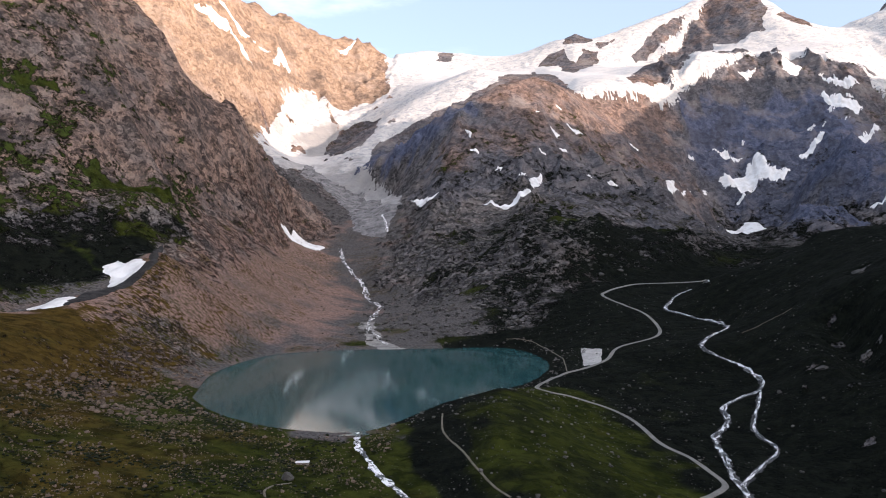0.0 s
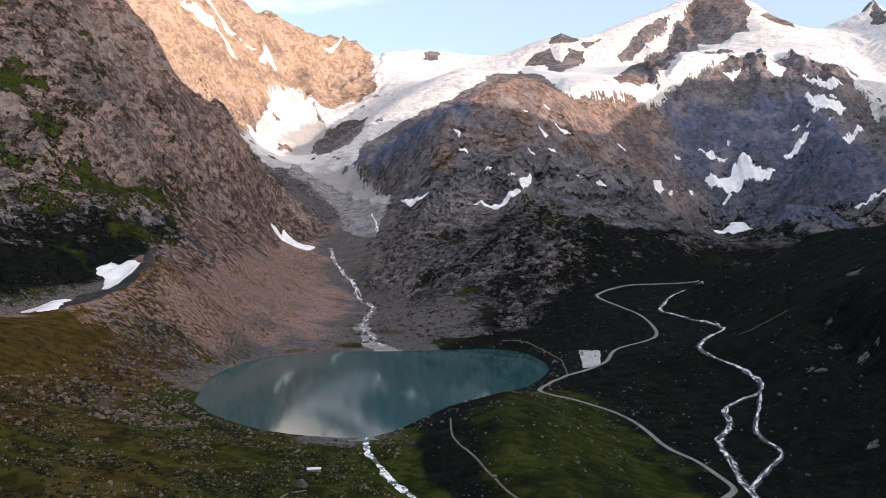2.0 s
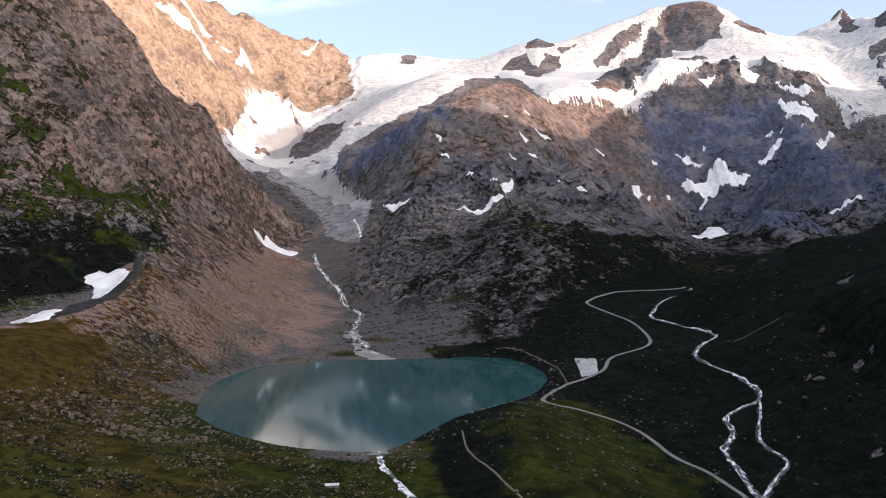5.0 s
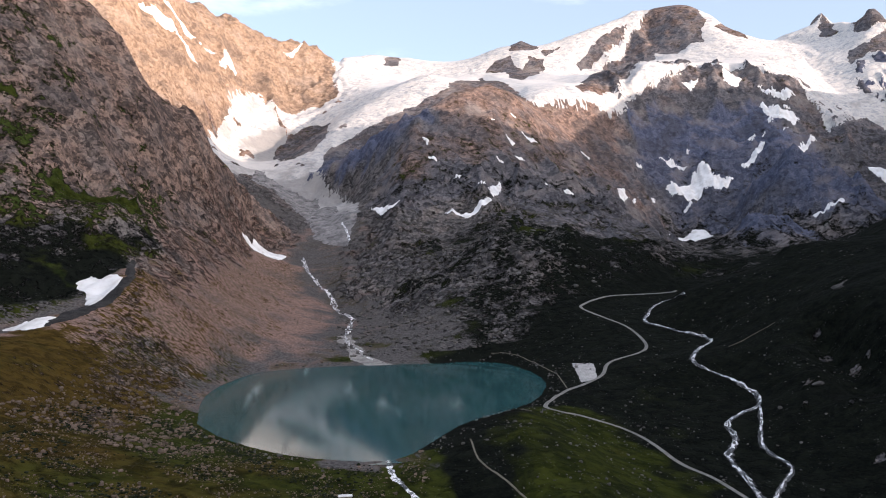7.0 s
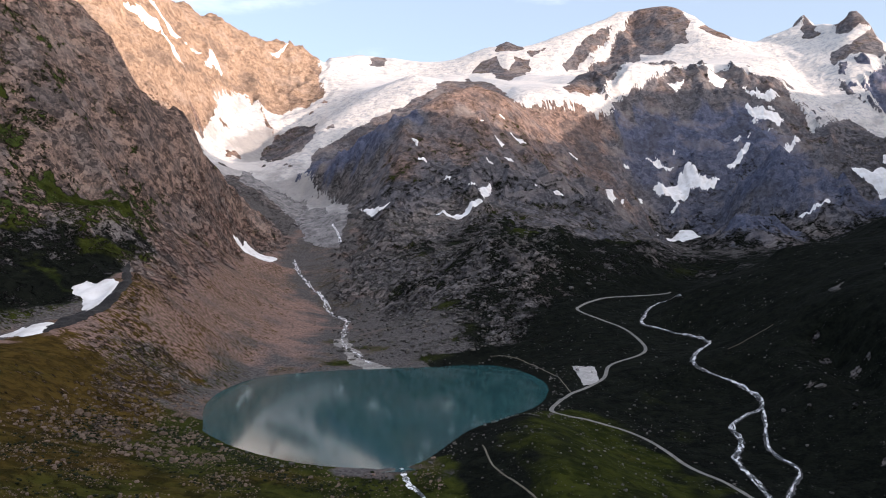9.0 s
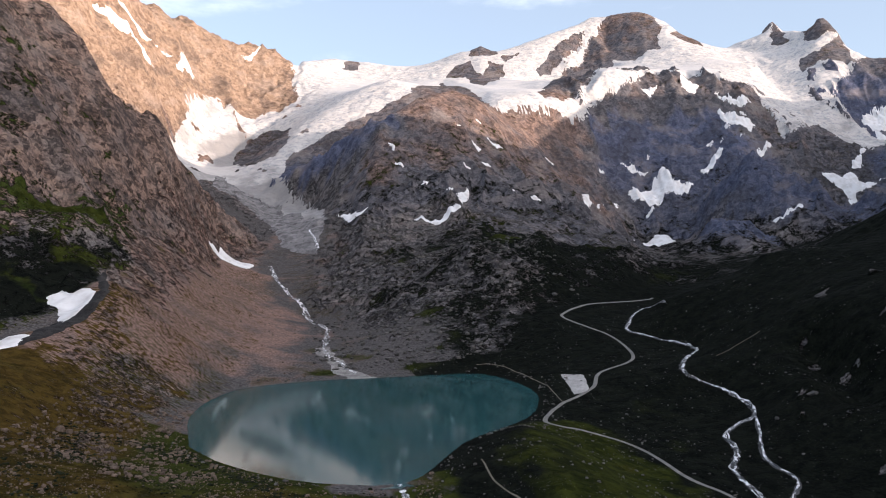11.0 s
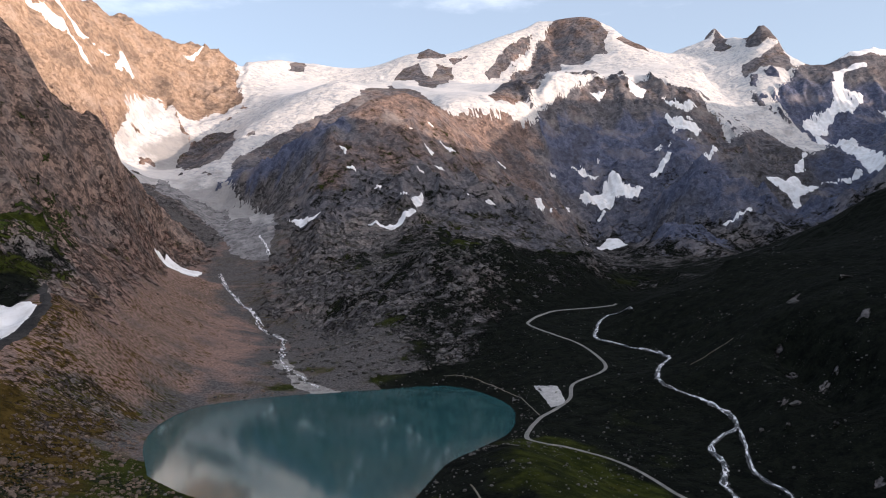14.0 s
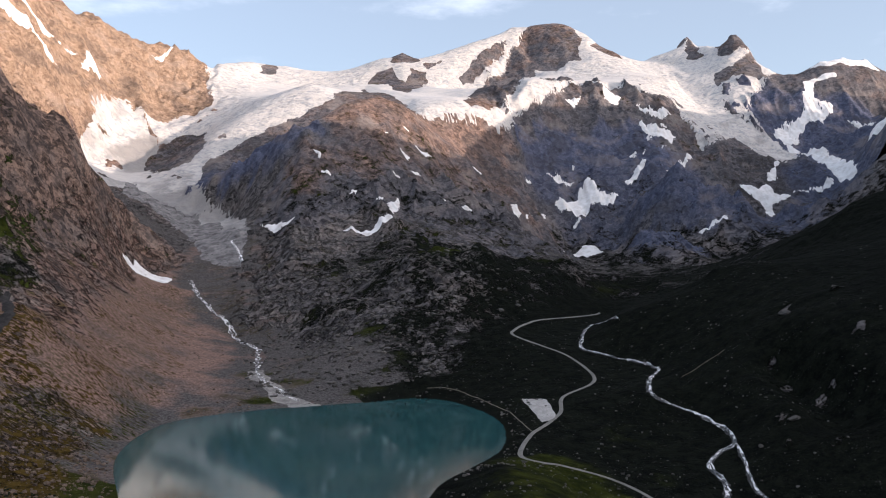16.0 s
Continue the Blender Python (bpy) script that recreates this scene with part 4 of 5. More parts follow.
LAND = {
    "meadow": ("hummocky_meadow", "hummocky alpine meadow strewn with stones below the lake", "meadow"),
    "knoll": ("grassy_knoll", "rounded grassy green knoll between lake and valley road", "hill"),
    "valley": ("valley_floor", "turf and gravel valley floor beside river and road, shade in its colour", "valley"),
    "scree": ("scree_slope", "bare pinkish grey scree slope running down to the lake", "scree"),
    "rocky_hill": ("rocky_hill", "dark rocky hill with patches of turf above the lake", "hill"),
    "slabs": ("rock_slabs", "grey ice-worn rock slabs and rubble below the glacier", "rock"),
    "flank": ("mountain_flank", "steep brown rocky mountain flank with green ledges", "mountain"),
    "moraine": ("lateral_moraine", "sharp-crested brown lateral moraine with dark trough behind", "moraine"),
    "grass_slope": ("grass_slope", "olive brown grassy slope below the moraine crest", "slope"),
    "wall": ("mountain_wall", "high sunlit orange brown rock wall above glacier", "mountain"),
    "peak": ("snow_peak", "high rocky peak rising out of the icefield", "mountain"),
    "hump": ("rock_hump", "broad rock hump below hanging ice, lit reddish top and shaded side painted", "mountain"),
    "dome": ("rock_dome", "rock dome with snow streaks, blue of shade and haze in its colour", "mountain"),
    "right": ("gullied_mountain", "dark gullied mountain with snow couloirs", "mountain"),
    "basin": ("high_basin", "grey stony high basin behind the rocky hill", "basin"),
    "dark_hill": ("shaded_hill", "dark shaded turf hill with rock outcrops beside river", "hill"),
}


# ---- the land ----
found = {}
for x0, x1, y0, y1, step in ((-760, 900, 330, 1000, 1.8), (-1000, 1300, 997, 1700, 2.5), (-1350, 1900, 1695, 2600, 4.2), (-2200, 3200, 2594, 4760, 6.4)):
    gx, gy = np.arange(x0, x1 + step, step), np.arange(y0, y1 + step, step)
    xs, ys = (a.ravel() for a in np.meshgrid(gx, gy))
    given = survey_grid(gx, gy, lambda x, y: in_sight(x, y, 110))
    faces = grid_faces(len(gx), len(gy))
    seen = in_sight(xs, ys, 70)
    faces = faces[seen[faces].all(1)]
    used, back = np.unique(faces, return_inverse=True)
    xs, ys, faces = xs[used], ys[used], back.reshape(-1, 4)
    z, cover, form = relief(xs, ys, tuple(g[used] for g in given))
    verts = np.stack([xs, ys, z], 1)
    kind = form[faces[:, 0]]
    for f in np.unique(kind):
        found.setdefault(FORMS[f], []).append(pick(verts, faces[kind == f], cover))
for form_name, blocks in found.items():
    base, vs, fs, cs = 0, [], [], []
    for v, f, c in blocks:
        vs.append(v), fs.append(f + base), cs.append(c)
        base += len(v)
    name, label, category = LAND[form_name]
    tagged(mesh_of(name, np.concatenate(vs), np.concatenate(fs), HAZED_ROCK if form_name in ("wall", "peak", "hump", "dome", "right") else GROUND, np.concatenate(cs)), label, category, kind="structure")

# The coarse sheet under it all, which goes on all round.
gx, gy = np.arange(-3600, 4801, 40.0), np.arange(-2400, 5601, 40.0)
xs, ys = (a.ravel() for a in np.meshgrid(gx, gy))
z, cover, form = survey(xs, ys)
near = in_sight(xs, ys, 20) & (ys > 350) & (ys < 4730)
edge = np.maximum(np.maximum(np.abs(xs - 400) - 2600, 0), np.maximum(-600 - ys, 0))
z = z + clouds(xs, ys, 400, 4) * np.where(near, 0, 60) * smooth(0, 500, edge + 250) - np.where(near, 45 + 0.02 * ys, 0)
tagged(mesh_of("ground", np.stack([xs, ys, z], 1), grid_faces(len(gx), len(gy)), GROUND, cover), "wide mountain ground under and beyond the valley", "ground", kind="structure")

# The lake.
gx, gy = np.arange(-320, 180, 3.0), np.arange(600, 1230, 3.0)
xs, ys = (a.ravel() for a in np.meshgrid(gx, gy))
faces = grid_faces(len(gx), len(gy))
keep = inside(SHORE, xs, ys) > -9
tagged(mesh_of("lake", *pick(np.stack([xs, ys, 0 * xs], 1), faces[keep[faces].all(1)]), WATER), "milky turquoise glacial lake with a still mirror surface", "lake", kind="structure")


def largest(faces, count):
    """The faces of the largest piece that hangs together."""
    mark = np.arange(count)
    for _ in range(400):
        low = mark[faces].min(1)
        old = mark.copy()
        for q in range(faces.shape[1]):
            np.minimum.at(mark, faces[:, q], low)
        if (mark == old).all():
            break
    home = mark[faces[:, 0]]
    names, sizes = np.unique(home, return_counts=True)
    return faces[home == names[np.argmax(sizes)]]


def blanket(name, poly, step, thick, mat, holes=(), ruffle=3.0, crevasse=0.0, lift=0.12, one=True):
    """Snow, ice or gravel lying on the land within a closed line; it thins out and dips under at its rim."""
    p = np.array(poly, float)
    lo, hi = p.min(0) - 12, p.max(0) + 12
    gx, gy = np.arange(lo[0], hi[0] + 2 * step, step), np.arange(lo[1], hi[1] + 2 * step, step)
    xs, ys = (a.ravel() for a in np.meshgrid(gx, gy))
    d = inside(poly, xs, ys)
    for h in holes:
        d = np.minimum(d, -inside(h, xs, ys) + (11 * clouds(xs * 1.6, ys * .7, 60, 5, .6) if crevasse else 0))
    d = d + ruffle * 2.2 * clouds(xs, ys, ruffle * 9, 3, .55)
    faces = grid_faces(len(gx), len(gy))
    keep = (d > -1.5 * step - 2) & in_sight(xs, ys, 60)
    faces = faces[keep[faces].all(1)]
    if one:
        faces = largest(faces, len(xs))
    used, back = np.unique(faces, return_inverse=True)
    given = survey_grid(gx, gy, lambda x, y: in_sight(x, y, 150)) if crevasse else None
    if crevasse:
        gz = given[0].reshape(len(gy), len(gx))
        slope = np.hypot(*np.gradient(gz, step)).ravel()[used]
        given = tuple(g[used] for g in given)
    xs, ys, d = xs[used], ys[used], d[used]
    faces = back.reshape(-1, 4)
    z, cover, form = relief(xs, ys, given)
    cover = cover.copy()
    cover[:, :2] = 0
    if crevasse:
        inner = smooth(0, 80, d)
        broken = smooth(.28, .60, slope)
        z = z * (1 - inner) + (given[0] + 3) * inner
        z = z + inner * crevasse * (0.03 + broken) * (1 - .7 * smooth(3200, 3000, ys) * smooth(100, -50, xs)) * (0.5 * clouds(xs, ys, 60, 3) + 0.7 * ridges(xs * .55, ys * 1.5, 40, 4))
        fins = smooth(60, 0, np.abs(ys - 3120 - 0.25 * (xs - 600))) * smooth(450, 520, xs) * smooth(960, 900, xs)
        z = z + fins * 8 * ridges(xs * 1.6, ys * .25, 26, 3)
        cover[:, 0] = broken
        # dirt on tongue and right icefall; island and left basin dulled as painted shade
        cover[:, 1] = smooth(3250, 2850, ys) * smooth(200, 0, xs) * 1.0 + .75 * smooth(260, 60, np.hypot(xs + 430, ys - 3420)) + .4 * smooth(320, 120, np.hypot(xs + 620, ys - 3480)) + .45 * smooth(400, 900, xs) * smooth(3700, 3300, ys) * smooth(1300, 1700, xs)
    top = z + np.clip(d * lift, -6, thick)
    return mesh_of(name, np.stack([xs, ys, top], 1), faces, mat, cover)


def ribbon(name, line, half, mat, lift, step=3.0, across=4, wobble=0.0, strands=1):
    """A strip along a line on the land, or several that wind round one another, with edges that go under the ground."""
    course = curve_through(np.array(line, float), step)
    s = np.linspace(-1, 1, across + 1)
    verts, faces, count = [], [], 0
    for i in range(strands):
        c = course
        if wobble:
            k_ = 170.0 * i
            c = c + (half + 3.2 * (strands - 1)) * wobble * np.stack([clouds(c[:, 0] + k_, c[:, 1], 36, 3, .6), clouds(c[:, 1] + 300, c[:, 0] + k_, 36, 3, .6)], 1)
        t = np.gradient(c, axis=0)
        t /= np.linalg.norm(t, axis=1)[:, None] + 1e-9
        side = np.stack([-t[:, 1], t[:, 0]], 1)
        w = half * np.clip(1 + 1.6 * wobble * clouds(c[:, 0] + 50 * i, c[:, 1], 9, 4, .65), .05, 2.0) if wobble else np.full(len(c), half)
        xy = c[:, None] + side[:, None] * (s[:, None] * w[:, None, None])
        mid_z = relief(c[:, 0], c[:, 1])[0]
        z = relief(xy[..., 0].ravel(), xy[..., 1].ravel())[0].reshape(len(c), -1)
        z = 0.5 * z + 0.5 * mid_z[:, None] + lift * (1 - 1.6 * np.abs(s) ** 4) + .05 * i
        verts.append(np.concatenate([xy, z[..., None]], -1).reshape(-1, 3))
        faces.append(grid_faces(across + 1, len(c)) + count)
        count += len(verts[-1])
    return mesh_of(name, np.concatenate(verts), np.concatenate(faces), mat)


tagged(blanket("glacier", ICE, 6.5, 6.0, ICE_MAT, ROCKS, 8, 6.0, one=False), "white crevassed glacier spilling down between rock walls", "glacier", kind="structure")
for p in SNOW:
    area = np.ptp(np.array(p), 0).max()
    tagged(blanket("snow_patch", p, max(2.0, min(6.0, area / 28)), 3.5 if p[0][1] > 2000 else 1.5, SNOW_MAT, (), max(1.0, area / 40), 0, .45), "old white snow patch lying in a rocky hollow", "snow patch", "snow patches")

specks = np.random.RandomState(21)
for i in range(34):
    x, y = (specks.uniform(60, 900), specks.uniform(2300, 2950)) if i < 12 else (specks.uniform(950, 1750), specks.uniform(2500, 3350))
    size, turn = specks.uniform(7, 20), specks.uniform(-.5, .5)
    p = [(x + size * math.cos(a) * math.cos(turn) - size * .4 * math.sin(a) * math.sin(turn), y + size * math.cos(a) * math.sin(turn) + size * .4 * math.sin(a) * math.cos(turn)) for a in np.arange(8) * math.pi / 4]
    tagged(blanket("snow_patch", p, 2.0, 2.6, SNOW_MAT, (), 1.6, 0, .5), "small white snow remnant on a dark rock ledge", "snow patch", "snow patches")

tagged(ribbon("road", ROAD, 2.9, ASPHALT, .45, 3.0, 6), "narrow pale asphalt mountain road winding up the valley", "road", kind="structure")
for p in PATHS:
    tagged(ribbon("footpath", p, 0.9, TRACK, .3, 3.0), "narrow trodden footpath across turf", "path", kind="structure")
tagged(ribbon("river_bed", RIVER, 3.6, WET_STONE, .22, 2.5, 6, .5), "dark wet stones in the bed of the mountain river", "river bed", kind="structure")
tagged(ribbon("branch_bed", BRANCH, 2.8, WET_STONE, .2, 2.5, 6, .5), "dark wet stones in the bed of the side arm", "river bed", kind="structure")
tagged(ribbon("river", RIVER, 1.0, RAPIDS, .5, 1.5, 4, .75, 3), "white foaming mountain river in a stony bed", "river", kind="structure")
tagged(ribbon("river_branch", BRANCH, .9, RAPIDS, .5, 1.5, 4, .75, 2), "white foaming side arm of the mountain river", "river", kind="structure")
tagged(ribbon("outflow_stream", OUTFLOW, 1.9, RAPIDS, .5, 2.0, 4, .8, 2), "foaming stream flowing out of the lake", "stream", kind="structure")
tagged(ribbon("glacier_stream", STREAM, 1.0, RAPIDS, .6, 2.5, 4, .9, 4), "white meltwater stream falling down scree to the lake", "stream", kind="structure")
tagged(ribbon("waterfall", FALL, 5.0, RAPIDS, 3.6, 5.0, 4, .4), "white meltwater waterfall below the glacier tongue", "waterfall", kind="structure")
# near-black colour stands for shade on the scree bank and in the cave
DARK = gravel_material("shade_dark_ground", (.012, .012, .013), (.035, .033, .033))
tagged(blanket("shade_dark_bank", DARK_BANK, 2.0, 1.2, DARK, (), 1.5, 0, .25), "dark scree bank curving behind the moraine crest, shade put into its colour", "bank", kind="structure")
# no hole is cut: a dark sheet is painted for the unlit cave
tagged(blanket("ice_cave_mouth", CAVE, 2.0, 1.5, DARK, (), 1.5, 0, .25), "dark sheet for the unlit mouth of a meltwater cave under the glacier tongue", "cave", kind="structure")
k = Net("polished_slab_rock")
plates, joints = k.noise(26, 6, .62, .5), k.noise(16, 7, .7, .9)
SLAB_ROCK = k.finish(k.mix(k.span(joints, .36, .46, .85, 0), k.mix(k.span(plates, .3, .7), (.09, .088, .092), (.24, .235, .24)), (.05, .048, .05)), .85, k.bump(joints, 3.0, .8), Specular_IOR_Level=.15)
tagged(blanket("polished_slabs", SLABS, 4.0, 3.0, SLAB_ROCK, (), 5.0, 0, .15), "pale grey ice-polished rock slabs below the glacier tongue", "rock slabs", kind="structure")
tagged(blanket("delta_fan", DELTA_FAN, 2.0, .6, SILT, (), 3.5, 0, .2), "pale gravel delta where the meltwater enters the lake", "delta", kind="structure")
tagged(blanket("car_park", LOT, 2.0, .5, LOT_STONE, (), .8, 0, .2), "pale gravel car park beside the road", "car park", kind="structure")


# ---- rocks, shrubs, hut and cars ----
def facing():
    """Corners and faces of a round block of 14 corners and 24 triangles."""
    v = [(x, y, z) for x in (-1, 1) for y in (-1, 1) for z in (-1, 1)] + [(1.5, 0, 0), (-1.5, 0, 0), (0, 1.5, 0), (0, -1.5, 0), (0, 0, 1.5), (0, 0, -1.5)]
    v = np.array(v, float)
    f = []
    for axis in range(3):
        for sign in (-1, 1):
            c = 8 + axis * 2 + (0 if sign > 0 else 1)
            ring_ = [i for i in range(8) if v[i, axis] == sign]
            o = v[ring_][:, [k for k in range(3) if k != axis]]
            order = [ring_[i] for i in np.argsort(np.arctan2(o[:, 1], o[:, 0]))]
            for a, b in zip(order, order[1:] + order[:1]):
                n_ = np.cross(v[a] - v[c], v[b] - v[c])
                f.append((c, a, b) if n_ @ v[c] > 0 else (c, b, a))
    return v / 1.55, np.array(f)


BLOCK_V, BLOCK_F = facing()


def strewn(name, places, sizes, mat, flat=0.7, jag=0.3, sink=0.3, soft=False, seed=1):
    """Many blocks on the land, joined."""
    r = np.random.RandomState(seed)
    count = len(places)
    z = relief(places[:, 0], places[:, 1])[0]
    v = BLOCK_V[None] * (1 + jag * (r.rand(count, len(BLOCK_V), 1) - .5) * 2)
    v = v * (0.7 + 0.7 * r.rand(count, 1, 3)) * [1, 1, flat] * sizes[:, None, None]
    a = r.rand(count) * 6.283
    c, s = np.cos(a)[:, None], np.sin(a)[:, None]
    v = np.stack([v[..., 0] * c - v[..., 1] * s, v[..., 0] * s + v[..., 1] * c, v[..., 2]], -1)
    v = v + np.concatenate([places, (z + sizes * flat * (1 - sink) * .6)[:, None]], 1)[:, None]
    f = BLOCK_F[None] + (np.arange(count) * len(BLOCK_V))[:, None, None]
    return mesh_of(name, v.reshape(-1, 3), f.reshape(-1, 3), mat, soft=soft)


def scatter(count, x0, x1, y0, y1, accept, seed):
    """Places in clusters within a stretch of the plan."""
    r = np.random.RandomState(seed)
    p = np.column_stack([r.uniform(x0, x1, count * 6), r.uniform(y0, y1, count * 6)])
    w = clouds(p[:, 0], p[:, 1], 45, 3) + accept(p[:, 0], p[:, 1])
    dry = (inside(SHORE, p[:, 0], p[:, 1]) < -3) & in_sight(p[:, 0], p[:, 1], 10)
    for line, half in QUIET[:4]:
        dry &= away(line, p[:, 0], p[:, 1]) > half + 2
    return p[(w > r.uniform(-.35, .6, len(w))) & dry][:count]


def stone_material(name, dark, light):
    k = Net(name)
    n1, n2 = k.noise(4, 5, .65), k.noise(.9, 4, .6)
    g = k.n.new("ShaderNodeNewGeometry").outputs["Random Per Island"]
    colour = k.mix(k.math("ADD", k.math("MULTIPLY", g, .6), k.span(n1, .3, .7, 0, .4)), dark, light)
    colour = k.mix(k.span(n2, .34, .46, .5, 0), colour, (.05, .05, .045))
    return k.finish(colour, .93, k.bump(n1, .5, .8), Specular_IOR_Level=.15)


STONE = stone_material("grey_boulder_stone", (.03, .029, .028), (.135, .13, .125))
STONE_WARM = stone_material("reddish_boulder_stone", (.05, .038, .031), (.175, .133, .108))
k = Net("dark_shrub_leaves")
SHRUB = k.finish(k.mix(k.span(k.noise(1.6, 4, .6), .35, .65), (.004, .006, .004), (.016, .021, .009)), .9, k.bump(k.noise(.5, 3, .6), .3, .8), Specular_IOR_Level=.1)


def rock_sizes(count, small, large, seed):
    return small + (large - small) * np.random.RandomState(seed).rand(count) ** 4


for name, label, args, accept, mat, small, large, flat in (
    ("talus_boulders", "reddish grey talus boulders strewn below the grassy slope", (2600, -380, -200, 640, 1010), lambda x, y: .25 - smooth(40, 140, np.abs(x + 0.25 * (y - 800) + 320)), STONE_WARM, .3, 2.2, .75),
    ("meadow_stones", "grey stones strewn over the hummocky meadow", (1100, -330, -40, 370, 700), lambda x, y: .5 * clouds(x, y, 60, 3) - .1, STONE_WARM, .3, 1.6, .7),
    ("meadow_gravel", "small brown stones thickly strewn in the meadow turf", (5500, -360, -40, 370, 720), lambda x, y: .6 * clouds(x + 90, y, 50, 3), STONE_WARM, .22, .8, .8),
    ("knoll_stones", "pale stones dotted over the grassy knoll", (700, -20, 210, 440, 860), lambda x, y: -.1 + 0 * x, STONE, .3, 1.5, .7),
    ("valley_stones", "pale stones scattered on dark turf beside road and river", (900, 110, 480, 540, 1420), lambda x, y: -.1 + .35 * smooth(60, 0, np.abs(x - 215 + .2 * (y - 800))), STONE, .25, 1.5, .7),
    ("shore_boulders", "boulders along the stony lake shore and delta", (1300, -330, 190, 620, 1300), lambda x, y: .35 - smooth(4, 50, -inside(SHORE, x, y)), STONE, .4, 1.9, .75),
    ("slope_blocks", "light grey rock blocks on the slope above the lake", (3600, -150, 330, 1220, 1900), lambda x, y: .15 - smooth(120, 220, x) * smooth(1480, 1380, y), STONE, .5, 4.6, .6),
    ("scree_blocks", "pinkish grey blocks on the bare scree slope", (800, -420, -140, 1060, 2050), lambda x, y: -.15 + 0 * x, STONE_WARM, .4, 2.2, .7),
    ("hill_rocks", "grey rock outcrops breaking through the dark hill turf", (520, 380, 820, 640, 1270), lambda x, y: 1.6 * clouds(x + .4 * y, .6 * y, 70, 3) - .45, STONE, .3, 1.8, .5),
):
    p = scatter(*args, accept, len(name))
    tagged(strewn(name, p, rock_sizes(len(p), small, large, 3), mat, flat, seed=5), label, "rocks", kind="stuff")
p = scatter(2200, -370, -50, 380, 740, lambda x, y: 1.3 * clouds(x + .6 * y, y, 70, 3) - .2, 77)
bands_ = [[(-326, 676), (-347, 788), (-306, 789), (-262, 767), (-204, 694), (-145, 592), (-110, 583)], [(-237, 504), (-193, 511), (-132, 508), (-96, 599)]]
q = scatter(3000, -370, -60, 470, 830, lambda x, y: .55 - smooth(4, 26, np.minimum(away(bands_[0], x, y), away(bands_[1], x, y)) + 14 * clouds(x, y, 30, 3)) * 1.3, 78)
p = np.concatenate([p, q])
tagged(strewn("meadow_shrubs", p, rock_sizes(len(p), .4, 1.7, 9), SHRUB, .5, .5, .5, True, 12), "low dark green shrubs in clumps on the meadow", "shrubs", kind="stuff")


def boulder(x, y, size, mat, label, seed, tall=.8):
    """One large rough boulder."""
    bm = bmesh.new()
    bmesh.ops.create_icosphere(bm, subdivisions=4, radius=1)
    r = random.Random(seed)
    cuts = [(Vector((r.uniform(-1, 1), r.uniform(-1, 1), r.uniform(-.3, 1))).normalized(), r.uniform(.55, .85)) for _ in range(9)]
    for v in bm.verts:
        for n_, d_ in cuts:
            over = v.co.dot(n_) - d_
            if over > 0:
                v.co -= n_ * over * .92
        v.co += v.co.normalized() * noise.fractal(v.co * 2.5 + Vector((seed, 0, 0)), 1.0, 2.0, 4) * .07
        v.co = Vector((v.co.x * size, v.co.y * size * .85, v.co.z * size * tall))
    me = bpy.data.meshes.new("boulder")
    bm.to_mesh(me)
    bm.free()
    me.materials.append(mat)
    ob = new("boulder", me)
    ob.matrix_world = pose(x, y, relief([x], [y])[0][0] + size * tall * .3, 0, 0, seed * 37 % 360)
    return tagged(ob, label, "boulder", "large boulders")


for x, y, size, mat, label, seed in BOULDERS:
    boulder(x, y, size, STONE_WARM if mat else STONE, label, seed, .45 if size > 6 else .75)


def part(name, bm, mat, parent, label=""):
    me = bpy.data.meshes.new(name)
    bm.to_mesh(me)
    bm.free()
    me.materials.append(mat)
    ob = new(name, me)
    ob.parent = parent
    return tagged(ob, label)


def box(bm, cx, cy, cz, sx, sy, sz, bevel=0.0):
    made = bmesh.ops.create_cube(bm, size=1, matrix=Matrix.Translation((cx, cy, cz)) @ Matrix.Diagonal((sx, sy, sz, 1)))
    if bevel:
        edges = {e for v in made["verts"] for e in v.link_edges}
        bmesh.ops.bevel(bm, geom=list(edges), offset=bevel, segments=2, affect="EDGES")
    return bm


def plain(name, colour, rough=.6, metal=0.0):
    k = Net(name)
    f = k.noise(.6, 4, .6)
    c2 = tuple(c * .78 for c in colour)
    return k.finish(k.mix(k.span(f, .35, .7), colour, c2), rough, None, Metallic=metal)


HUT_WALL, HUT_ROOF, HUT_WOOD = plain("rubble_wall", (.22, .20, .18), .95), plain("pale_sheet_roof", (.62, .63, .64), .45), plain("grey_timber", (.20, .16, .12), .9)
GLASS = plain("dark_car_glass", (.02, .022, .025), .08)
TYRE = plain("black_tyre", (.02, .02, .02), .9)
RIM = plain("wheel_rim", (.4, .4, .42), .35, .8)
LAMP = plain("lamp_glass", (.6, .6, .58), .2)


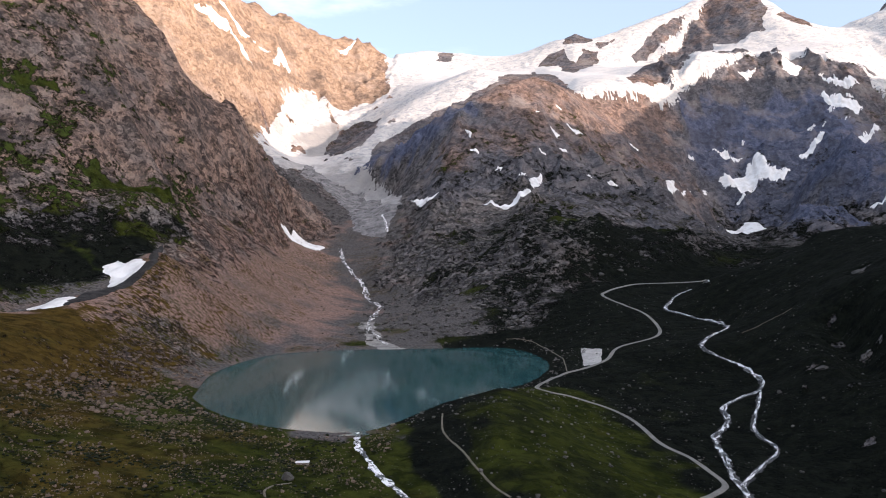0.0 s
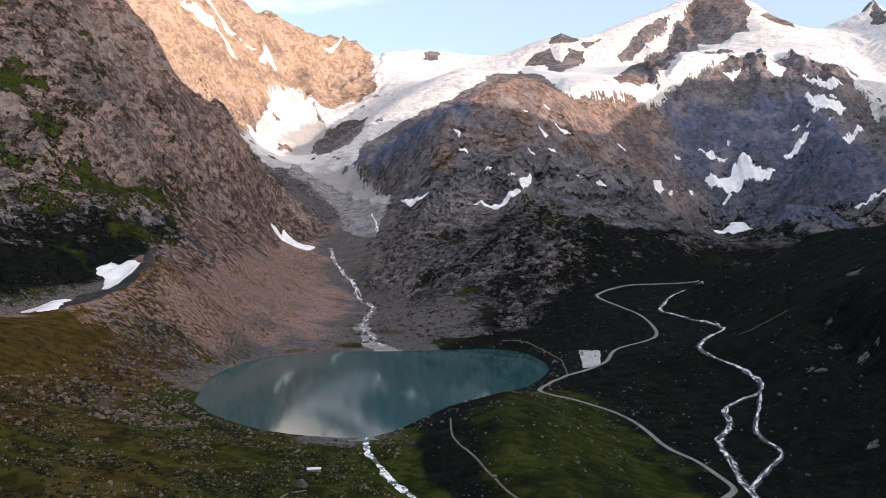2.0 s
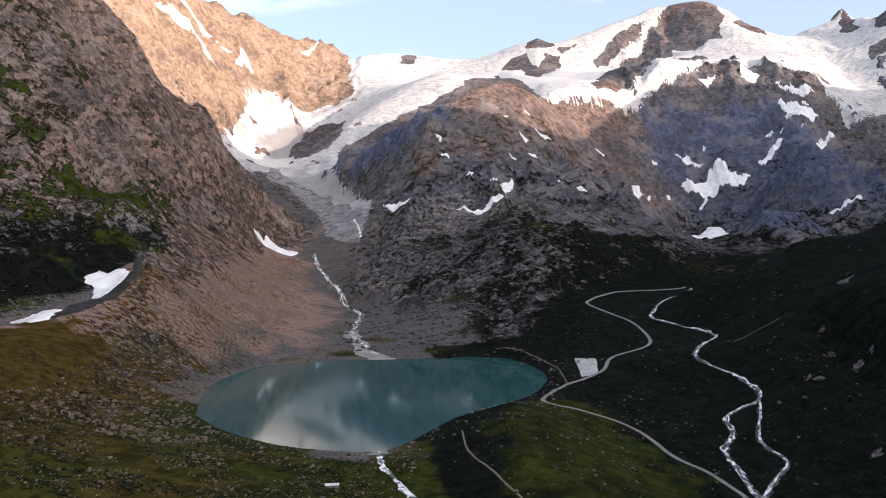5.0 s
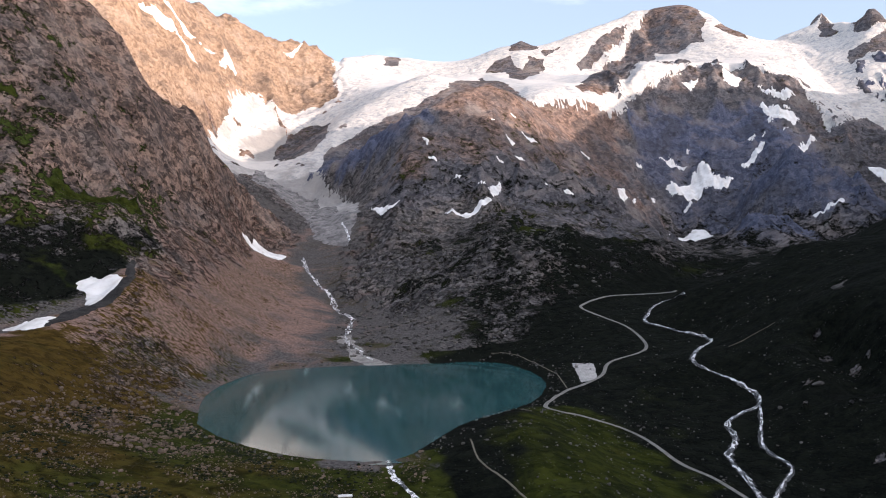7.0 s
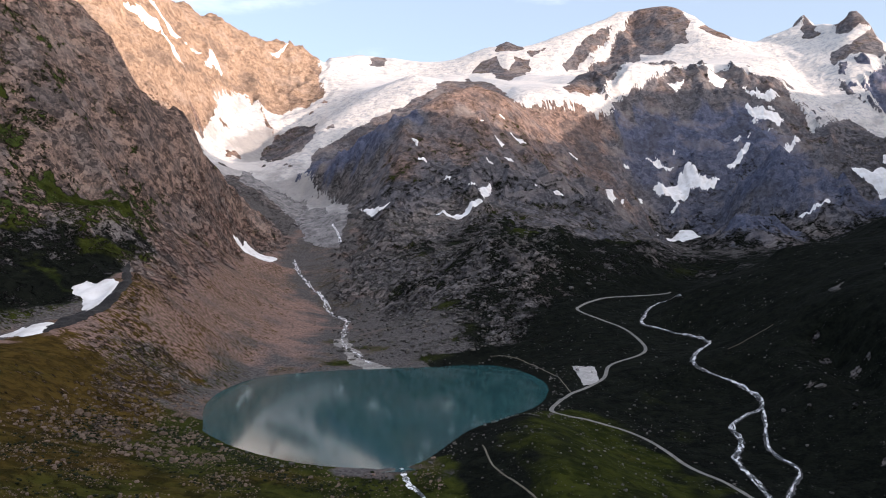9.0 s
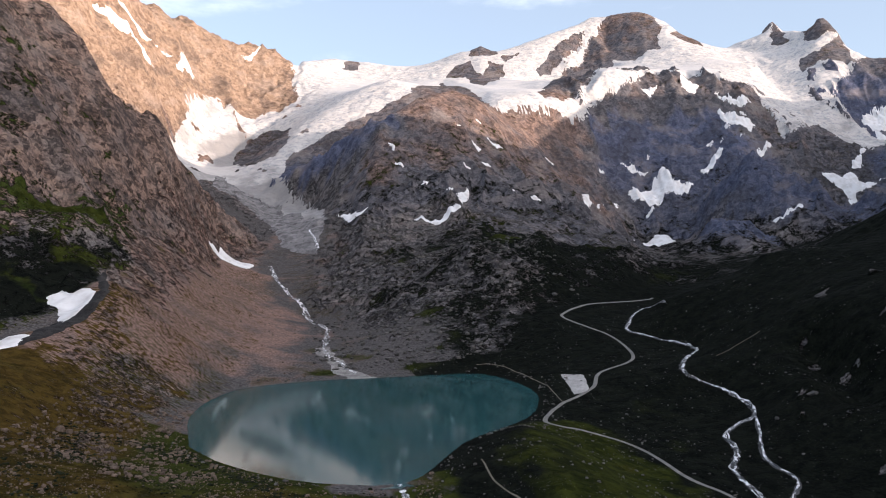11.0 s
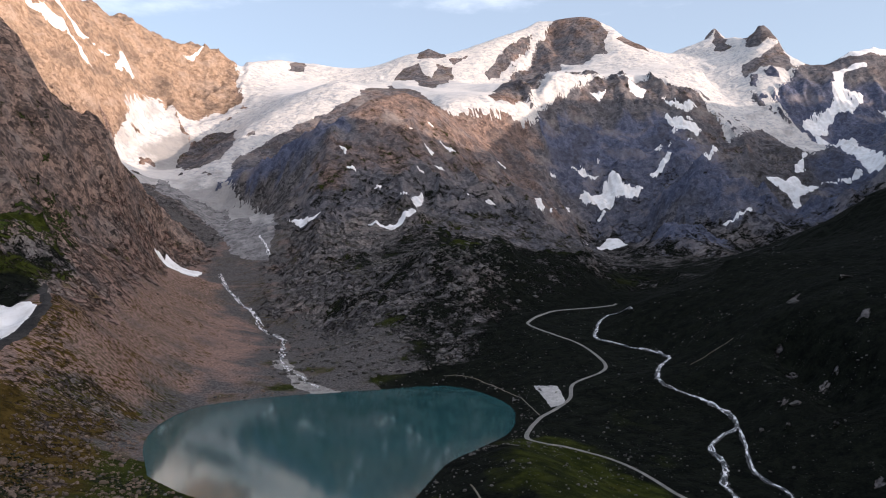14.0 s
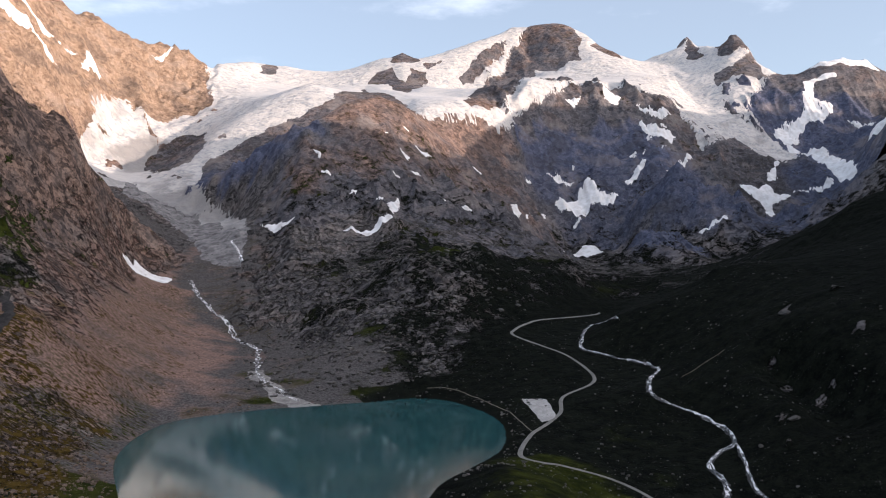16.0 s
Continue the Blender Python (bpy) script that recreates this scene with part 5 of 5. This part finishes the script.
def hut(x, y, turn):
    base = tagged(new("shed"), "long low stone shed with pale sheet roof on the meadow", "shed")
    base.matrix_world = pose(x, y, relief([x], [y])[0][0] - .2, 0, 0, turn)
    for cx, cy, sx, sy in ((0, -1.5, 9.0, .35), (0, 1.5, 9.0, .35), (-4.3, 0, .35, 2.66), (4.3, 0, .35, 2.66)):
        part("wall", box(bmesh.new(), cx, cy, .95, sx, sy, 1.9), HUT_WALL, base)
    roof = bmesh.new()
    box(roof, 0, 0, 2.02, 9.8, 3.9, .16, .03)
    for v in roof.verts:
        v.co.z += v.co.y * .12
    part("roof", roof, HUT_ROOF, base, "pale sheet metal roof")
    part("door", box(bmesh.new(), -2.0, -1.70, .9, .9, .06, 1.75), HUT_WOOD, base, "grey timber door")
    for cx in (.8, 2.6):
        part("shutter", box(bmesh.new(), cx, -1.70, 1.15, .8, .06, .7), HUT_WOOD, base, "closed timber shutter")
    frame_ = tagged(new("timber_frame"), "open grey timber frame beside the shed", "frame")
    frame_.matrix_world = base.matrix_world @ pose(-6.6, 0, 0)
    for cx in (-1.2, 1.2):
        for cy in (-1.2, 1.2):
            part("post", box(bmesh.new(), cx, cy, 1.4, .2, .2, 2.8), HUT_WOOD, frame_)
    for cy in (-1.2, 1.2):
        part("beam", box(bmesh.new(), 0, cy, 2.88, 2.9, .2, .2), HUT_WOOD, frame_)


def car(paint):
    """A parked hatchback, 4.3 m long along x."""
    base = new("parked_car")
    body = bmesh.new()
    prof = [(-2.1, .35), (-2.15, .75), (-1.95, .95), (-1.5, 1.0), (.95, .98), (1.9, .85), (2.12, .65), (2.1, .35)]
    top = [(-1.85, .97), (-1.55, 1.40), (-.2, 1.46), (.35, 1.40), (1.05, .98)]
    for pts_, half, bm in ((prof, .86, body),):
        rows = [[bm.verts.new((px, s * half * (1 if 0 < i < len(pts_) - 1 else .95), pz)) for i, (px, pz) in enumerate(pts_)] for s in (-1, 1)]
        bm.faces.new(rows[0]), bm.faces.new(rows[1][::-1])
        for i in range(len(pts_)):
            j = (i + 1) % len(pts_)
            bm.faces.new((rows[0][j], rows[0][i], rows[1][i], rows[1][j]))
        bmesh.ops.bevel(bm, geom=list(bm.edges), offset=.07, segments=2, affect="EDGES")
    part("body", body, paint, base)
    cab = bmesh.new()
    rows = [[cab.verts.new((px, s * (.80 if pz < 1.1 else .62), pz)) for px, pz in top] for s in (-1, 1)]
    cab.faces.new(rows[0]), cab.faces.new(rows[1][::-1])
    for i in range(len(top)):
        j = (i + 1) % len(top)
        cab.faces.new((rows[0][j], rows[0][i], rows[1][i], rows[1][j]))
    part("cabin_glass", cab, GLASS, base, "dark cabin windows")
    part("roof", box(bmesh.new(), -.6, 0, 1.46, 1.5, 1.2, .06, .02), paint, base)
    for cx in (-1.3, 1.3):
        for cy in (-.80, .80):
            wheel = bmesh.new()
            bmesh.ops.create_cone(wheel, cap_ends=True, segments=16, radius1=.32, radius2=.32, depth=.2, matrix=Matrix.Translation((cx, cy, .32)) @ Matrix.Rotation(radians(90), 4, "X"))
            w = part("wheel", wheel, TYRE, base)
            rim = bmesh.new()
            bmesh.ops.create_cone(rim, cap_ends=True, segments=12, radius1=.2, radius2=.2, depth=.22, matrix=Matrix.Translation((cx, cy, .32)) @ Matrix.Rotation(radians(90), 4, "X"))
            part("rim", rim, RIM, w)
    for cy in (-.6, .6):
        part("headlight", box(bmesh.new(), 2.08, cy, .68, .1, .3, .14, .02), LAMP, base)
    return base


hut(*HUT)
colours = ((.75, .76, .77), (.78, .78, .78), (.03, .032, .036), (.70, .71, .72), (.05, .05, .055), (.30, .31, .33))
words = ("white", "white", "black", "silver", "dark grey", "grey")
for i, (x, y, turn) in enumerate(CARS):
    c = car(plain(words[i].replace(" ", "_") + "_car_paint", colours[i], .3))
    tagged(c, words[i] + " hatchback car parked on the gravel car park", "car", "parked cars")
    c.matrix_world = pose(x, y, relief([x], [y])[0][0] + .5 + max(-.4, min(.5, .2 * inside(LOT, np.array([float(x)]), np.array([float(y)]))[0])) - .35, 0, 0, turn)
